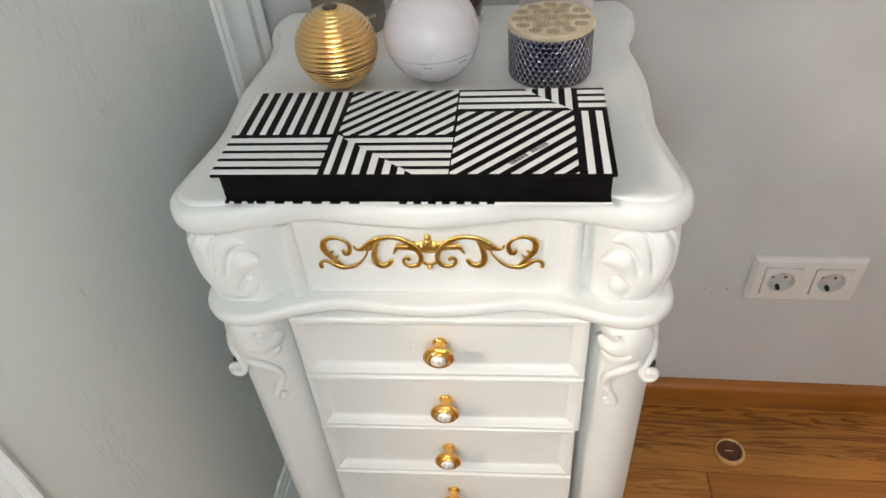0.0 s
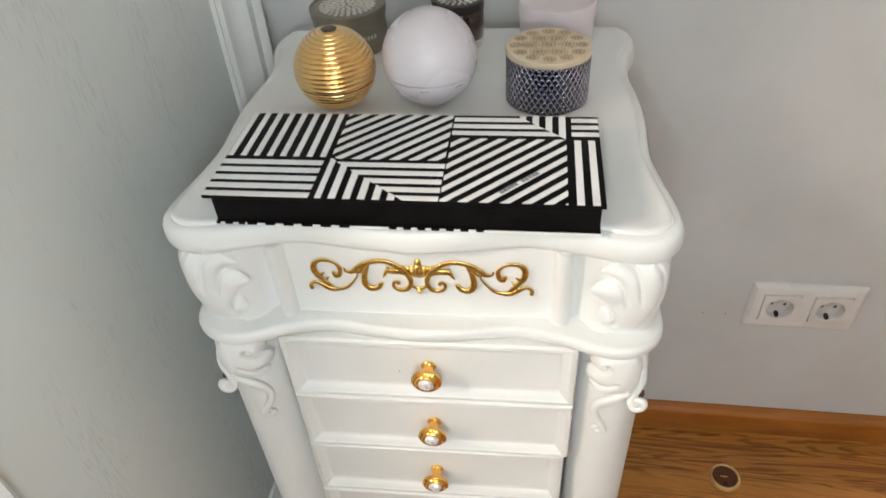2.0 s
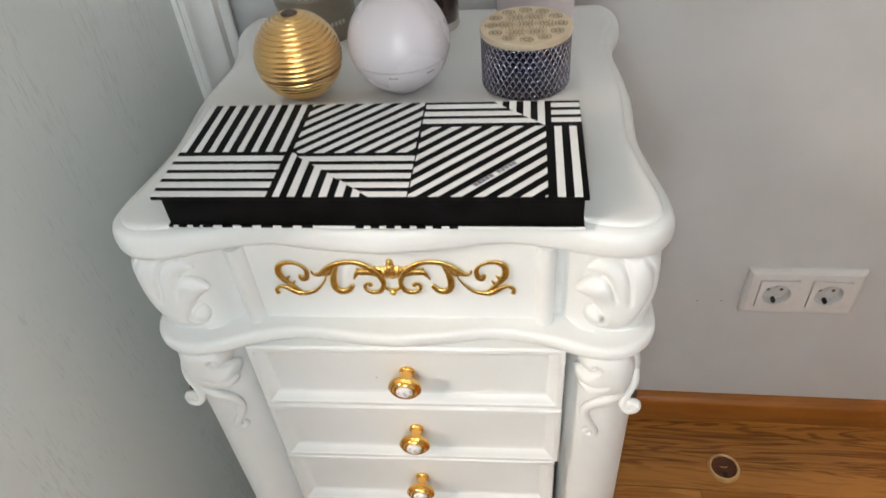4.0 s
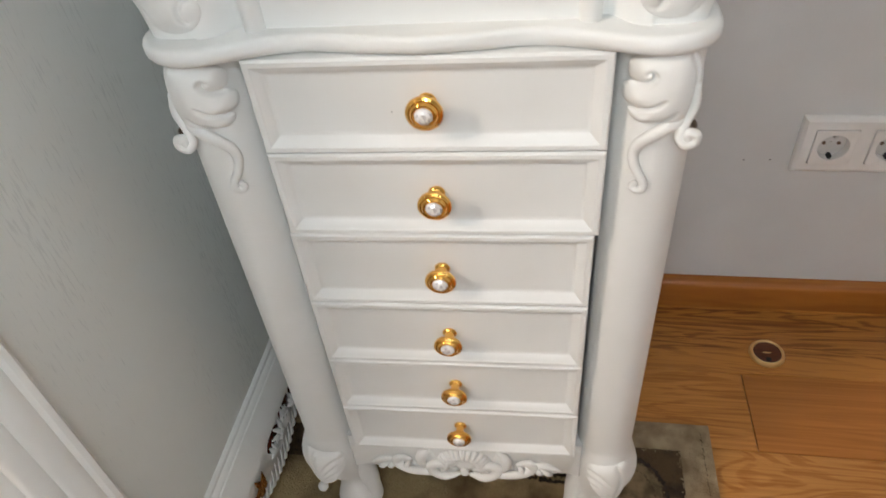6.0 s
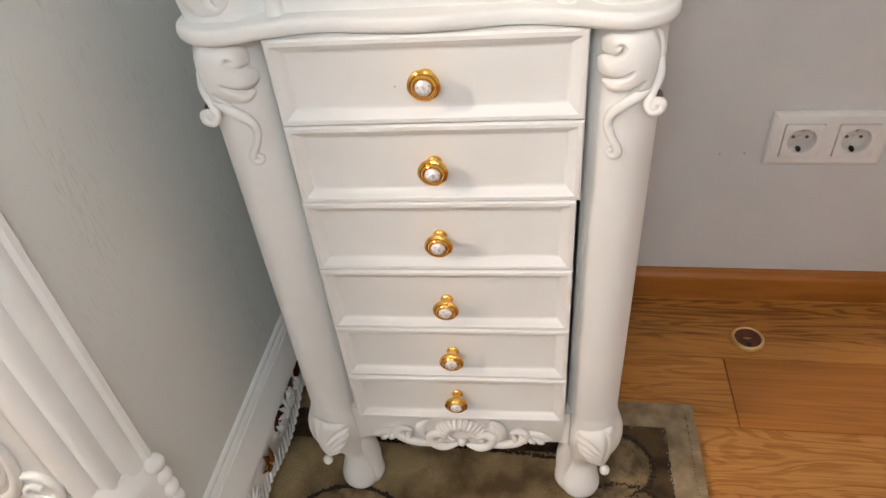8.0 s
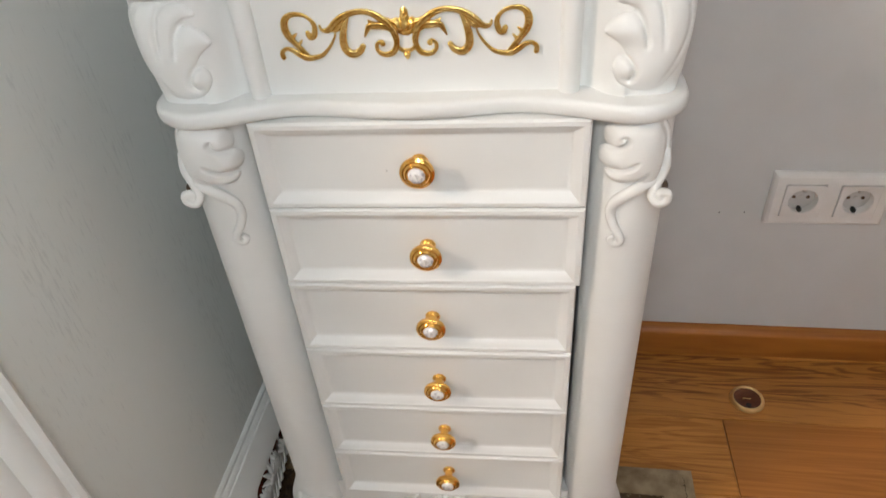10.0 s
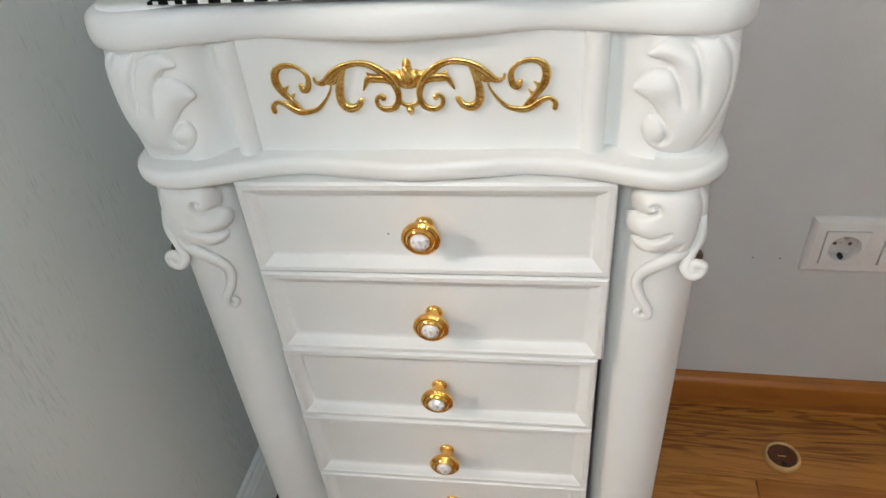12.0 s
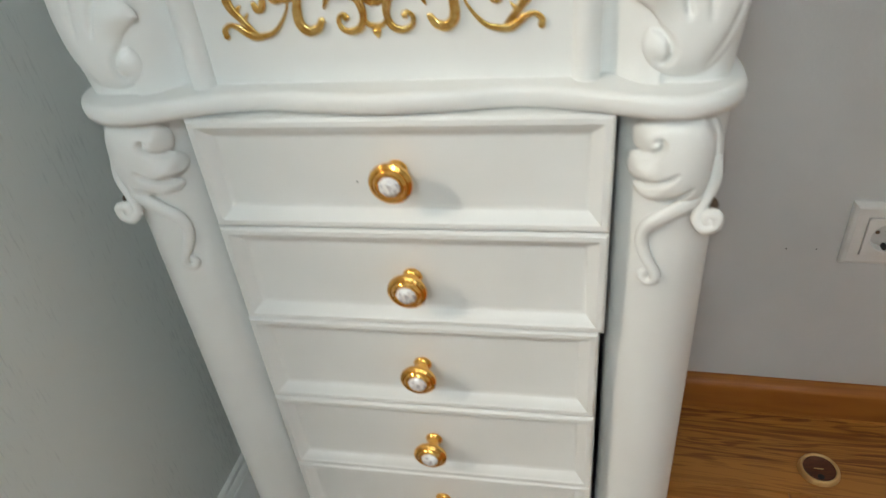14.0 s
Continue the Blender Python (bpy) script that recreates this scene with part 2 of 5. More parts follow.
_l.new(_r.outputs[0], _p.inputs["Base Color"])
BLACK.node_tree.nodes["Principled BSDF"].inputs["Specular IOR Level"].default_value = 0.10

OPAL, _n, _l, _p = nodes_of("opal_glass_lit")
_p.inputs["Emission Color"].default_value, _p.inputs["Emission Strength"].default_value = (1.0, 0.86, 0.7, 1), 2.0


# ---- mesh helpers ----
def mesh_of(name, bm, material, angle=40):
    bmesh.ops.recalc_face_normals(bm, faces=bm.faces)
    for f in bm.faces:
        f.smooth = True
    lim = radians(angle)
    for e in bm.edges:
        if len(e.link_faces) == 2 and e.calc_face_angle(0) > lim:
            e.smooth = False
    me = bpy.data.meshes.new(name)
    bm.to_mesh(me)
    bm.free()
    me.materials.append(material)
    return me


def part(name, bm, material, parent, label="", angle=40):
    ob = new(name, mesh_of(name, bm, material, angle))
    ob.parent = parent
    if label:
        tagged(ob, label)
    return ob


def thing(name, m, label, category, group=""):
    ob = new(name)
    ob.empty_display_size = 0.05
    ob.matrix_world = m
    return tagged(ob, label, category, group)


def box(bm, x0, x1, y0, y1, z0, z1, bevel=0.0, m=None):
    g = bmesh.ops.create_cube(bm, size=1)
    vs = g["verts"]
    for v in vs:
        v.co = Vector(((x0 + x1) / 2 + v.co.x * (x1 - x0), (y0 + y1) / 2 + v.co.y * (y1 - y0), (z0 + z1) / 2 + v.co.z * (z1 - z0)))
    if bevel:
        es = list({e for v in vs for e in v.link_edges})
        r = bmesh.ops.bevel(bm, geom=es, offset=bevel, segments=2, affect="EDGES", profile=0.5)
        vs = list({v for f in r["faces"] for v in f.verts} | {v for v in vs if v.is_valid})
    if m is not None:
        bmesh.ops.transform(bm, matrix=m, verts=vs)
    return bm


def smooth_line(pts, n=8, closed=False):
    """Catmull-Rom through points of any dimension."""
    p = [np.array(q, float) for q in pts]
    out, last = [], len(p) if closed else len(p) - 1
    for i in range(last):
        if closed:
            a, b, c, d = (p[(i + k) % len(p)] for k in (-1, 0, 1, 2))
        else:
            b, c = p[i], p[i + 1]
            a = p[i - 1] if i else 2 * b - c
            d = p[i + 2] if i + 2 < len(p) else 2 * c - b
        for k in range(n):
            u = k / n
            out.append(0.5 * (2 * b + (c - a) * u + (2 * a - 5 * b + 4 * c - d) * u * u + (3 * b - a - 3 * c + d) * u ** 3))
    if not closed:
        out.append(p[-1])
    return out


def rings(bm, loops, closed=True, cap0=True, cap1=True):
    """Skin a list of loops with equal counts."""
    vv = [[bm.verts.new(c) for c in loop] for loop in loops]
    n = len(vv[0])
    for a, b in zip(vv, vv[1:]):
        for i in range(n if closed else n - 1):
            j = (i + 1) % n
            bm.faces.new((a[i], a[j], b[j], b[i]))
    if cap0 and closed:
        bm.faces.new(vv[0][::-1])
    if cap1 and closed:
        bm.faces.new(vv[-1])
    return bm


def lathe(bm, profile, segs=40, m=None):
    """Turn (radius, height) pairs round z; m moves the result."""
    m = m or Matrix()
    loops = [[m @ Vector((max(r, 1e-5) * math.cos(2 * math.pi * i / segs), max(r, 1e-5) * math.sin(2 * math.pi * i / segs), z)) for i in range(segs)] for r, z in profile]
    return rings(bm, loops)


def tube(bm, pts, radii, out=(0, -1, 0), flat=0.6, n=6, segs=10, crease=0.0):
    """A tapered rod along points: radii wide, flattened along the direction out."""
    line = smooth_line([(*p, r) for p, r in zip(pts, radii)], n)
    o = Vector(out).normalized()
    loops = []
    for i, q in enumerate(line):
        a, b = line[max(i - 1, 0)], line[min(i + 1, len(line) - 1)]
        t = Vector(b[:3] - a[:3])
        t = (t - o * t.dot(o))
        t = t.normalized() if t.length > 1e-9 else Vector((1, 0, 0))
        s = t.cross(o).normalized()
        r = max(float(q[3]), 0.0003)
        c = Vector(q[:3])
        loops.append([c + s * (r * math.cos(w)) + o * (r * flat * math.sin(w) * (1 - crease * math.exp(-(math.cos(w) / 0.34) ** 2))) for w in (2 * math.pi * k / segs for k in range(segs))])
        if i in (0, len(line) - 1):
            tip = [c + t * (r * 0.6 * (-1 if i == 0 else 1)) + (p - c) * 0.45 for p in loops[-1]]
            loops.insert(0, tip) if i == 0 else loops.append(tip)
    return rings(bm, loops)


def rod(bm, pts, radii, n=8, segs=20):
    """A round limb through points with its own radius at each; rings stay level."""
    line = smooth_line([(*p, r) for p, r in zip(pts, radii)], n)
    return rings(bm, [[Vector((q[0] + q[3] * math.cos(w), q[1] + q[3] * math.sin(w), q[2])) for w in (2 * math.pi * k / segs for k in range(segs))] for q in line])


def ball(bm, c, r, squash=(1, 1, 1), u=14, v=8):
    g = bmesh.ops.create_uvsphere(bm, u_segments=u, v_segments=v, radius=r)
    for w in g["verts"]:
        w.co = Vector(c) + Vector((w.co.x * squash[0], w.co.y * squash[1], w.co.z * squash[2]))
    return bm


def shrink(loop, d):
    """A level outline moved inwards by d."""
    n, out = len(loop), []
    for i in range(n):
        a, b = Vector(loop[i - 1]), Vector(loop[(i + 1) % n])
        t = (b - a).normalized()
        out.append((loop[i][0] - t.y * d, loop[i][1] + t.x * d))
    return out


def slab(bm, half, profile):
    """A level board with a moulded edge. half: right-hand outline from front to back; profile: (inset, z) from below upwards."""
    right = [(float(p[0]), float(p[1])) for p in smooth_line(half, 6)]
    loop = right + [(-x, y) for x, y in right[::-1] if x > 1e-6]
    return rings(bm, [[(x, y, z) for x, y in shrink(loop, d)] for d, z in profile])


def extrude_profile(bm, prof, axis, a, b):
    """prof: closed outline in the two other axes, drawn out along axis from a to b."""
    put = {"z": lambda p, t: (p[0], p[1], t), "y": lambda p, t: (p[0], t, p[1]), "x": lambda p, t: (t, p[0], p[1])}[axis]
    return rings(bm, [[put(p, a) for p in prof], [put(p, b) for p in prof]])


def away(px, line, closed=False):
    """Distance and nearest point from each row of px to a polyline, and whether it lies inside (closed)."""
    a = np.array([q[:2] for q in line])
    b = np.roll(a, -1, axis=0) if closed else a[1:]
    a = a if closed else a[:-1]
    d = b - a
    u = np.clip(((px[:, None, :] - a) * d).sum(2) / np.maximum((d * d).sum(1), 1e-12), 0, 1)
    near = a + u[:, :, None] * d
    dist = np.sqrt(((px[:, None, :] - near) ** 2).sum(2))
    k = dist.argmin(1)
    rows = np.arange(len(px))
    inside = None
    if closed:
        cross = ((a[:, 1] > px[:, None, 1]) != (b[:, 1] > px[:, None, 1]))
        with np.errstate(divide="ignore", invalid="ignore"):
            xx = a[:, 0] + (px[:, None, 1] - a[:, 1]) / (b[:, 1] - a[:, 1]) * d[:, 0]
        inside = (cross & (px[:, None, 0] < xx)).sum(1) % 2 == 1
    return dist[rows, k], near[rows, k], inside, (k + u[rows, k]) / max(len(a), 1)


def relief(bm, outline, grooves, base, high=0.006, edge=0.004, step=0.0008, groove=0.0022, deep=0.0035, s=1, humps=(), soft=0):
    """Carved relief in the x-z plane (mm): a domed field inside an outline, cut by grooves, laid on y = base(x, z)."""
    ring = [q / 1000 for q in smooth_line(outline, 5, True)]
    lo, up = np.min(ring, axis=0) - step, np.max(ring, axis=0) + step
    nx, nz = int((up[0] - lo[0]) / step) + 2, int((up[1] - lo[1]) / step) + 2
    gx, gz = np.meshgrid(lo[0] + step * np.arange(nx), lo[1] + step * np.arange(nz), indexing="ij")
    px = np.stack([gx.ravel(), gz.ravel()], 1)
    dist, near, inside, _u = away(px, ring, True)
    h = np.where(inside, high * (1 - np.exp(-dist / edge)), 0.0).reshape(nx, nz)
    live = inside.reshape(nx, nz).astype(float)
    for _k in range(int(soft)):
        total, count = h.copy(), live.copy()
        for ax, sh in ((0, 1), (0, -1), (1, 1), (1, -1)):
            total += np.roll(h, sh, ax)
            count += np.roll(live, sh, ax)
        h = np.where(live > 0, total / np.maximum(count, 1), 0.0)
    h = h.ravel() * (1 - np.exp(-dist / 0.0011))
    for line, power in grooves:
        dg, _n, _i, u = away(px, [q / 1000 for q in smooth_line(line, 6)])
        h -= deep * power * np.exp(-(dg / groove) ** 2) * np.clip((1.08 - u) * 2.5, 0, 1) * np.clip(dist / 0.0012, 0, 1)
    for cx, cz, r, up_by in humps:
        dd = ((px[:, 0] - cx / 1000) ** 2 + (px[:, 1] - cz / 1000) ** 2) / (r / 1000) ** 2
        h += up_by / 1000 * np.exp(-dd) * np.clip(dist / 0.002, 0, 1)
    h = np.maximum(h, 0.0003)
    ins = inside.reshape(nx, nz)
    used, verts = {}, []

    def vert(i, j):
        k = i * nz + j
        if k not in used:
            if inside[k]:
                x, z, y = px[k, 0], px[k, 1], h[k]
            else:
                x, z, y = near[k, 0], near[k, 1], -0.0012
            used[k] = bm.verts.new((s * x, base(x, z) - y, z))
        return used[k]

    for i in range(nx - 1):
        for j in range(nz - 1):
            if ins[i, j] or ins[i + 1, j] or ins[i, j + 1] or ins[i + 1, j + 1]:
                bm.faces.new((vert(i, j), vert(i + 1, j), vert(i + 1, j + 1), vert(i, j + 1)))
    return bm


def mirrored(bm):
    """Add the mirror image across x = 0."""
    g = bmesh.ops.duplicate(bm, geom=list(bm.verts) + list(bm.edges) + list(bm.faces))
    vs = [e for e in g["geom"] if isinstance(e, bmesh.types.BMVert)]
    for v in vs:
        v.co.x = -v.co.x
    return bm


def setting(name, bm, material, label, category, angle=40, kind="structure"):
    ob = new(name, mesh_of(name, bm, material, angle))
    ob.matrix_world = ROOM
    return tagged(ob, label, category, kind=kind)


# ---- room ----
bm = bmesh.new()
box(bm, X0 - 0.12, X1 + 0.12, WALL_Y, WALL_Y + 0.12, -0.1, HIGH)
setting("wall_north", bm, PLASTER, "light grey matt painted wall behind the cabinet", "wall")
bm = bmesh.new()
box(bm, X1, X1 + 0.12, Y0, WALL_Y, -0.1, HIGH)
setting("wall_east", bm, PLASTER, "light grey matt painted side wall", "wall")
bm = bmesh.new()
box(bm, X0 - 0.12, X0, Y0, WALL_Y, -0.1, HIGH)
setting("wall_west", bm, PLASTER, "light grey matt painted side wall", "wall")
bm = bmesh.new()
WX0, WX1, WZ0, WZ1 = -0.4, 1.0, 0.9, 2.2
box(bm, X0 - 0.12, WX0, Y0 - 0.12, Y0, -0.1, HIGH)
box(bm, WX1, X1 + 0.12, Y0 - 0.12, Y0, -0.1, HIGH)
box(bm, WX0, WX1, Y0 - 0.12, Y0, -0.1, WZ0)
box(bm, WX0, WX1, Y0 - 0.12, Y0, WZ1, HIGH)
setting("wall_south", bm, PLASTER, "light grey painted wall with an added window opening", "wall")
bm = bmesh.new()
box(bm, X0 - 0.12, X1 + 0.12, Y0 - 0.12, WALL_Y + 0.12, HIGH, HIGH + 0.1)
setting("ceiling", bm, CEIL, "plain white painted ceiling", "ceiling")
# unseen window, added as a source for the fill light
window = tagged(new("window_1"), "unseen white framed window with clear glass, added for fill light", "window", kind="structure")
window.matrix_world = ROOM
bm = bmesh.new()
for x0, x1, z0, z1 in ((WX0, WX0 + 0.05, WZ0, WZ1), (WX1 - 0.05, WX1, WZ0, WZ1), (WX0 + 0.05, WX1 - 0.05, WZ0, WZ0 + 0.05), (WX0 + 0.05, WX1 - 0.05, WZ1 - 0.05, WZ1), (0.27, 0.33, WZ0 + 0.05, WZ1 - 0.05)):
    box(bm, x0, x1, Y0 - 0.11, Y0 - 0.06, z0, z1)
part("window_frame", bm, PLASTIC, window)
bm = bmesh.new()
box(bm, WX0 + 0.05, WX1 - 0.05, Y0 - 0.088, Y0 - 0.082, WZ0 + 0.05, WZ1 - 0.05)
pane = part("pane", bm, GLASS_M, window)
pane.visible_shadow = False

# skirting
bm = bmesh.new()
y = WALL_Y
extrude_profile(bm, [(y, 0.0), (y - 0.018, 0.0), (y - 0.018, 0.044), (y - 0.016, 0.050), (y - 0.011, 0.055), (y, 0.056)], "x", PANEL_X + 0.04, X1)
setting("baseboard", bm, OAK_TRIM, "varnished oak skirting board along the grey wall", "baseboard")

# ---- wardrobe beside the cabinet ----
wardrobe = thing("wardrobe", ROOM, "large white painted wardrobe with reeded corner and gilded apron", "wardrobe")
WX = PANEL_X
bm = bmesh.new()
box(bm, -1.15, WX, -0.155, WALL_Y - 0.006, 0.14, 2.1)
part("side_panel", bm, GRAIN, wardrobe, "white painted open-grain oak side panel")


def stile_profile(y, way):
    """Moulded post: fillet, bead, ogee, flat, bead; starts at y and runs along way."""
    pts = [(0.0, -0.02), (0.0, 0.0), (0.004, 0.001), (0.004, 0.004), (0.009, 0.007), (0.011, 0.011), (0.008, 0.0135), (0.007, 0.016)]
    pts += [(0.010, 0.024), (0.017, 0.031), (0.024, 0.034), (0.026, 0.036), (0.026, 0.050), (0.030, 0.052), (0.034, 0.057), (0.033, 0.064), (0.028, 0.068), (0.0, 0.072)]
    return [(WX + 0.001 + dx, y + way * dy) for dx, dy in pts if dy >= 0] + [(WX - 0.02, y + way * 0.072), (WX - 0.02, y)]


bm = bmesh.new()
extrude_profile(bm, stile_profile(0.343, 1), "z", 0.18, 2.1)
part("rear_stile", bm, WARDROBE_WHITE, wardrobe, angle=25)
front = [(WX - 0.02, -0.1552), (WX + 0.002, -0.1552), (WX + 0.009, -0.157), (WX + 0.0115, -0.1605), (WX + 0.009, -0.1645), (WX + 0.004, -0.1665)]
REEDS = [(WX + 0.004, -0.1665), (WX - 0.0085, -0.1835), (WX - 0.0235, -0.1985), (WX - 0.0500, -0.2045)]
for (ax, ay), (bx, by) in zip(REEDS, REEDS[1:]):
    ln = math.dist((ax, ay), (bx, by))
    nx, ny = -(by - ay) / ln, (bx - ax) / ln
    for k in range(1, 9):
        u = k / 8
        d = 0.0052 * math.sin(math.pi * u) ** 0.7 if k < 8 else 0.0
        front.append((ax + (bx - ax) * u + nx * d, ay + (by - ay) * u + ny * d))
front += [(WX - 0.0515, -0.2025), (WX - 0.0560, -0.2025), (WX - 0.0560, -0.1552)]
bm = bmesh.new()
extrude_profile(bm, front, "z", 0.316, 2.1)
part("reeded_corner", bm, WARDROBE_WHITE, wardrobe, "rounded corner with three carved reeds", angle=35)
bm = bmesh.new()
box(bm, -1.15, WX - 0.0562, -0.2040, -0.1554, 0.14, 2.1, 0.002)
part("front_board", bm, WARDROBE_WHITE, wardrobe)
bm = bmesh.new()
rim = [(WX - 0.02, -0.1552), (WX + 0.010, -0.1552), (WX + 0.015, -0.162), (WX + 0.012, -0.172), (WX + 0.001, -0.189), (WX - 0.013, -0.204), (WX - 0.030, -0.2115), (WX - 0.055, -0.2125), (WX - 0.055, -0.18)]
mid_x, mid_y = WX - 0.03, -0.17


def about(k):
    return [(mid_x + (x - mid_x) * k, mid_y + (y - mid_y) * k) for x, y in rim]


rings(bm, [[(x, y, z) for x, y in about(k)] for k, z in ((1.0, 0.175), (1.0, 0.296), (0.97, 0.303), (0.86, 0.311), (0.80, 0.322))])
part("corner_plinth", bm, WARDROBE_WHITE, wardrobe, angle=50)
bm = bmesh.new()
for k in range(5):
    ball(bm, (WX + 0.011, -0.1625, 0.312 - 0.0205 * k), 0.0098, (1, 1, 1.08), 20, 12)
part("pearl_string", bm, WARDROBE_WHITE, wardrobe, "string of white carved pearls")
# oval frame and volute on the front
bm = bmesh.new()
for r, w in ((0.066, 0.0065), (0.054, 0.004)):
    c = [(-0.436 + r * math.cos(a), -0.2055, 0.392 + r * 1.45 * math.sin(a)) for a in (2 * math.pi * k / 32 for k in range(33))]
    tube(bm, c, [w] * 33, flat=0.9, n=3)
part("oval_medallion", bm, WARDROBE_WHITE, wardrobe)
bm = bmesh.new()
coil = [(-0.381, 0.341), (-0.372, 0.347), (-0.357, 0.350), (-0.347, 0.342), (-0.344, 0.327), (-0.350, 0.312), (-0.364, 0.306), (-0.376, 0.312), (-0.379, 0.323), (-0.371, 0.331), (-0.362, 0.327)]
tube(bm, [(x, -0.2055, z) for x, z in coil], [0.002, 0.004, 0.0048, 0.005, 0.005, 0.005, 0.0048, 0.0046, 0.0044, 0.004, 0.0042], flat=0.9, segs=14)
for k in range(3):
    tube(bm, [(-0.352, -0.2055, 0.300 - 0.012 * k), (-0.366, -0.2070, 0.290 - 0.012 * k), (-0.384, -0.2055, 0.292 - 0.012 * k)], [0.002, 0.006, 0.002], flat=0.7)
part("carved_scroll", bm, WARDROBE_WHITE, wardrobe)
# base moulding along the side
bm = bmesh.new()
prof = [(WX - 0.02, 0.125), (WX + 0.022, 0.125), (WX + 0.027, 0.128), (WX + 0.026, 0.132), (WX + 0.0120, 0.1630), (WX + 0.0100, 0.1634), (WX + 0.0092, 0.1655), (WX + 0.0070, 0.1690), (WX + 0.0050, 0.1700), (WX + 0.0044, 0.1745), (WX + 0.0025, 0.1765), (WX, 0.1772), (WX - 0.02, 0.1770)]
extrude_profile(bm, prof, "y", -0.165, WALL_Y - 0.006)
part("base_moulding", bm, WARDROBE_WHITE, wardrobe, angle=35)
# carved apron under the moulding
bm = bmesh.new()
n = 60
top, low = [], []
for i in range(n + 1):
    yy = -0.165 + 0.565 * i / n
    low.append((yy, 0.062 - 0.016 * abs(math.sin((yy + 0.02) * 21)) - 0.02 * max(0, math.cos((yy - 0.02) * 8))))
    top.append((yy, 0.125))
outline = low + top[::-1]
rings(bm, [[(WX - 0.012, a, b) for a, b in outline], [(WX + 0.012, a, b) for a, b in outline], [(WX + 0.016, a, b * 0.9 + 0.009) for a, b in outline]])
part("carved_apron", bm, WARDROBE_WHITE, wardrobe, angle=50)
for yy in (0.07, 0.19, -0.09):
    bm = bmesh.new()
    for k in range(9):
        a = math.pi * k / 8
        tube(bm, [(WX + 0.017, yy, 0.078), (WX + 0.021, yy + 0.022 * math.cos(a), 0.078 + 0.018 * math.sin(a)), (WX + 0.018, yy + 0.040 * math.cos(a), 0.076 + 0.032 * math.sin(a))], [0.002, 0.004, 0.0015], out=(1, 0, 0), flat=0.8, n=4, segs=8)
    part("carved_shell", bm, WARDROBE_WHITE, wardrobe)
for yy, zz in ((-0.016, 0.086),):
    bm = bmesh.new()
    for k in range(5):
        a = 2 * math.pi * k / 5 + 0.6
        tube(bm, [(WX + 0.017, yy, zz), (WX + 0.0225, yy + 0.009 * math.cos(a), zz + 0.009 * math.sin(a)), (WX + 0.019, yy + 0.0185 * math.cos(a), zz + 0.0185 * math.sin(a))], [0.002, 0.0052, 0.001], out=(1, 0, 0), flat=0.6, n=4, segs=10, crease=0.4)
    ball(bm, (WX + 0.0225, yy, zz), 0.004)
    part("gilded_flower", bm, RED_GOLD, wardrobe, "dark red-brown and gilded carved flower")
for yy, zz, ry2, rz2 in ((0.050, 0.092, 0.022, 0.014), (0.098, 0.098, 0.019, 0.016), (0.138, 0.096, 0.017, 0.016), (0.180, 0.098, 0.018, 0.014)):
    bm = bmesh.new()
    ball(bm, (WX + 0.0155, yy, zz), 1.0, (0.0045, ry2, rz2), 20, 12)
    part("lacquer_inlay", bm, DARK_RED, wardrobe, "glossy dark red lacquered inlay")
for yy, zz, turn in ((0.034, 0.090, 70), (0.066, 0.088, 110), (0.083, 0.104, 60), (0.118, 0.092, 120), (0.156, 0.100, 75)):
    bm = bmesh.new()
    for k in range(3):
        a = radians(turn + 28 * (k - 1))
        tube(bm, [(WX + 0.018, yy, zz - 0.010), (WX + 0.0235, yy + 0.009 * math.cos(a), zz - 0.010 + 0.010 * math.sin(a)), (WX + 0.019, yy + 0.017 * math.cos(a), zz - 0.010 + 0.017 * math.sin(a))], [0.0026, 0.0046, 0.0014], out=(1, 0, 0), flat=0.6, n=4, segs=10)
    part("carved_leaf_tip", bm, WARDROBE_WHITE, wardrobe)
# ribs along the lower rim of the apron
bm = bmesh.new()
for k in range(34):
    yy = -0.150 + 0.0115 * k
    lo_z = 0.062 - 0.016 * abs(math.sin((yy + 0.02) * 21)) - 0.02 * max(0, math.cos((yy - 0.02) * 8))
    tube(bm, [(WX + 0.0130, yy - 0.003, lo_z + 0.004), (WX + 0.0185, yy, lo_z + 0.010), (WX + 0.0165, yy + 0.009, lo_z + 0.030)], [0.0028, 0.0034, 0.0008], out=(1, 0, 0), flat=0.7, n=4, segs=8)
part("ribbed_rim", bm, WARDROBE_WHITE, wardrobe, "carved ribs along the scalloped rim")
for yy in (-0.12, 0.36):
    bm = bmesh.new()
    rod(bm, [(WX - 0.012, yy, 0.125), (WX - 0.004, yy, 0.09), (WX - 0.010, yy, 0.055), (WX - 0.014, yy, 0.034), (WX - 0.012, yy, 0.018), (WX - 0.012, yy, 0.0125)], [0.026, 0.027, 0.022, 0.018, 0.021, 0.017])
    for k in range(4):
        tube(bm, [(WX + 0.012, yy - 0.02 + 0.012 * k, 0.10), (WX + 0.022, yy - 0.012 + 0.01 * k, 0.075), (WX + 0.012, yy - 0.006 + 0.005 * k, 0.045)], [0.002, 0.005, 0.002], out=(1, 0, 0), flat=0.7)
    part("carved_foot", bm, WARDROBE_WHITE, wardrobe)

# ---- rug ----
rug = thing("rug", ROOM, "brown and beige patterned wool rug with worn pale edge", "rug")
RX, RY = 0.318, 0.172
bm = bmesh.new()
box(bm, -1.30, RX, -1.45, RY, 0.0005, 0.009, 0.003)
part("wool_field", bm, RUG, rug)


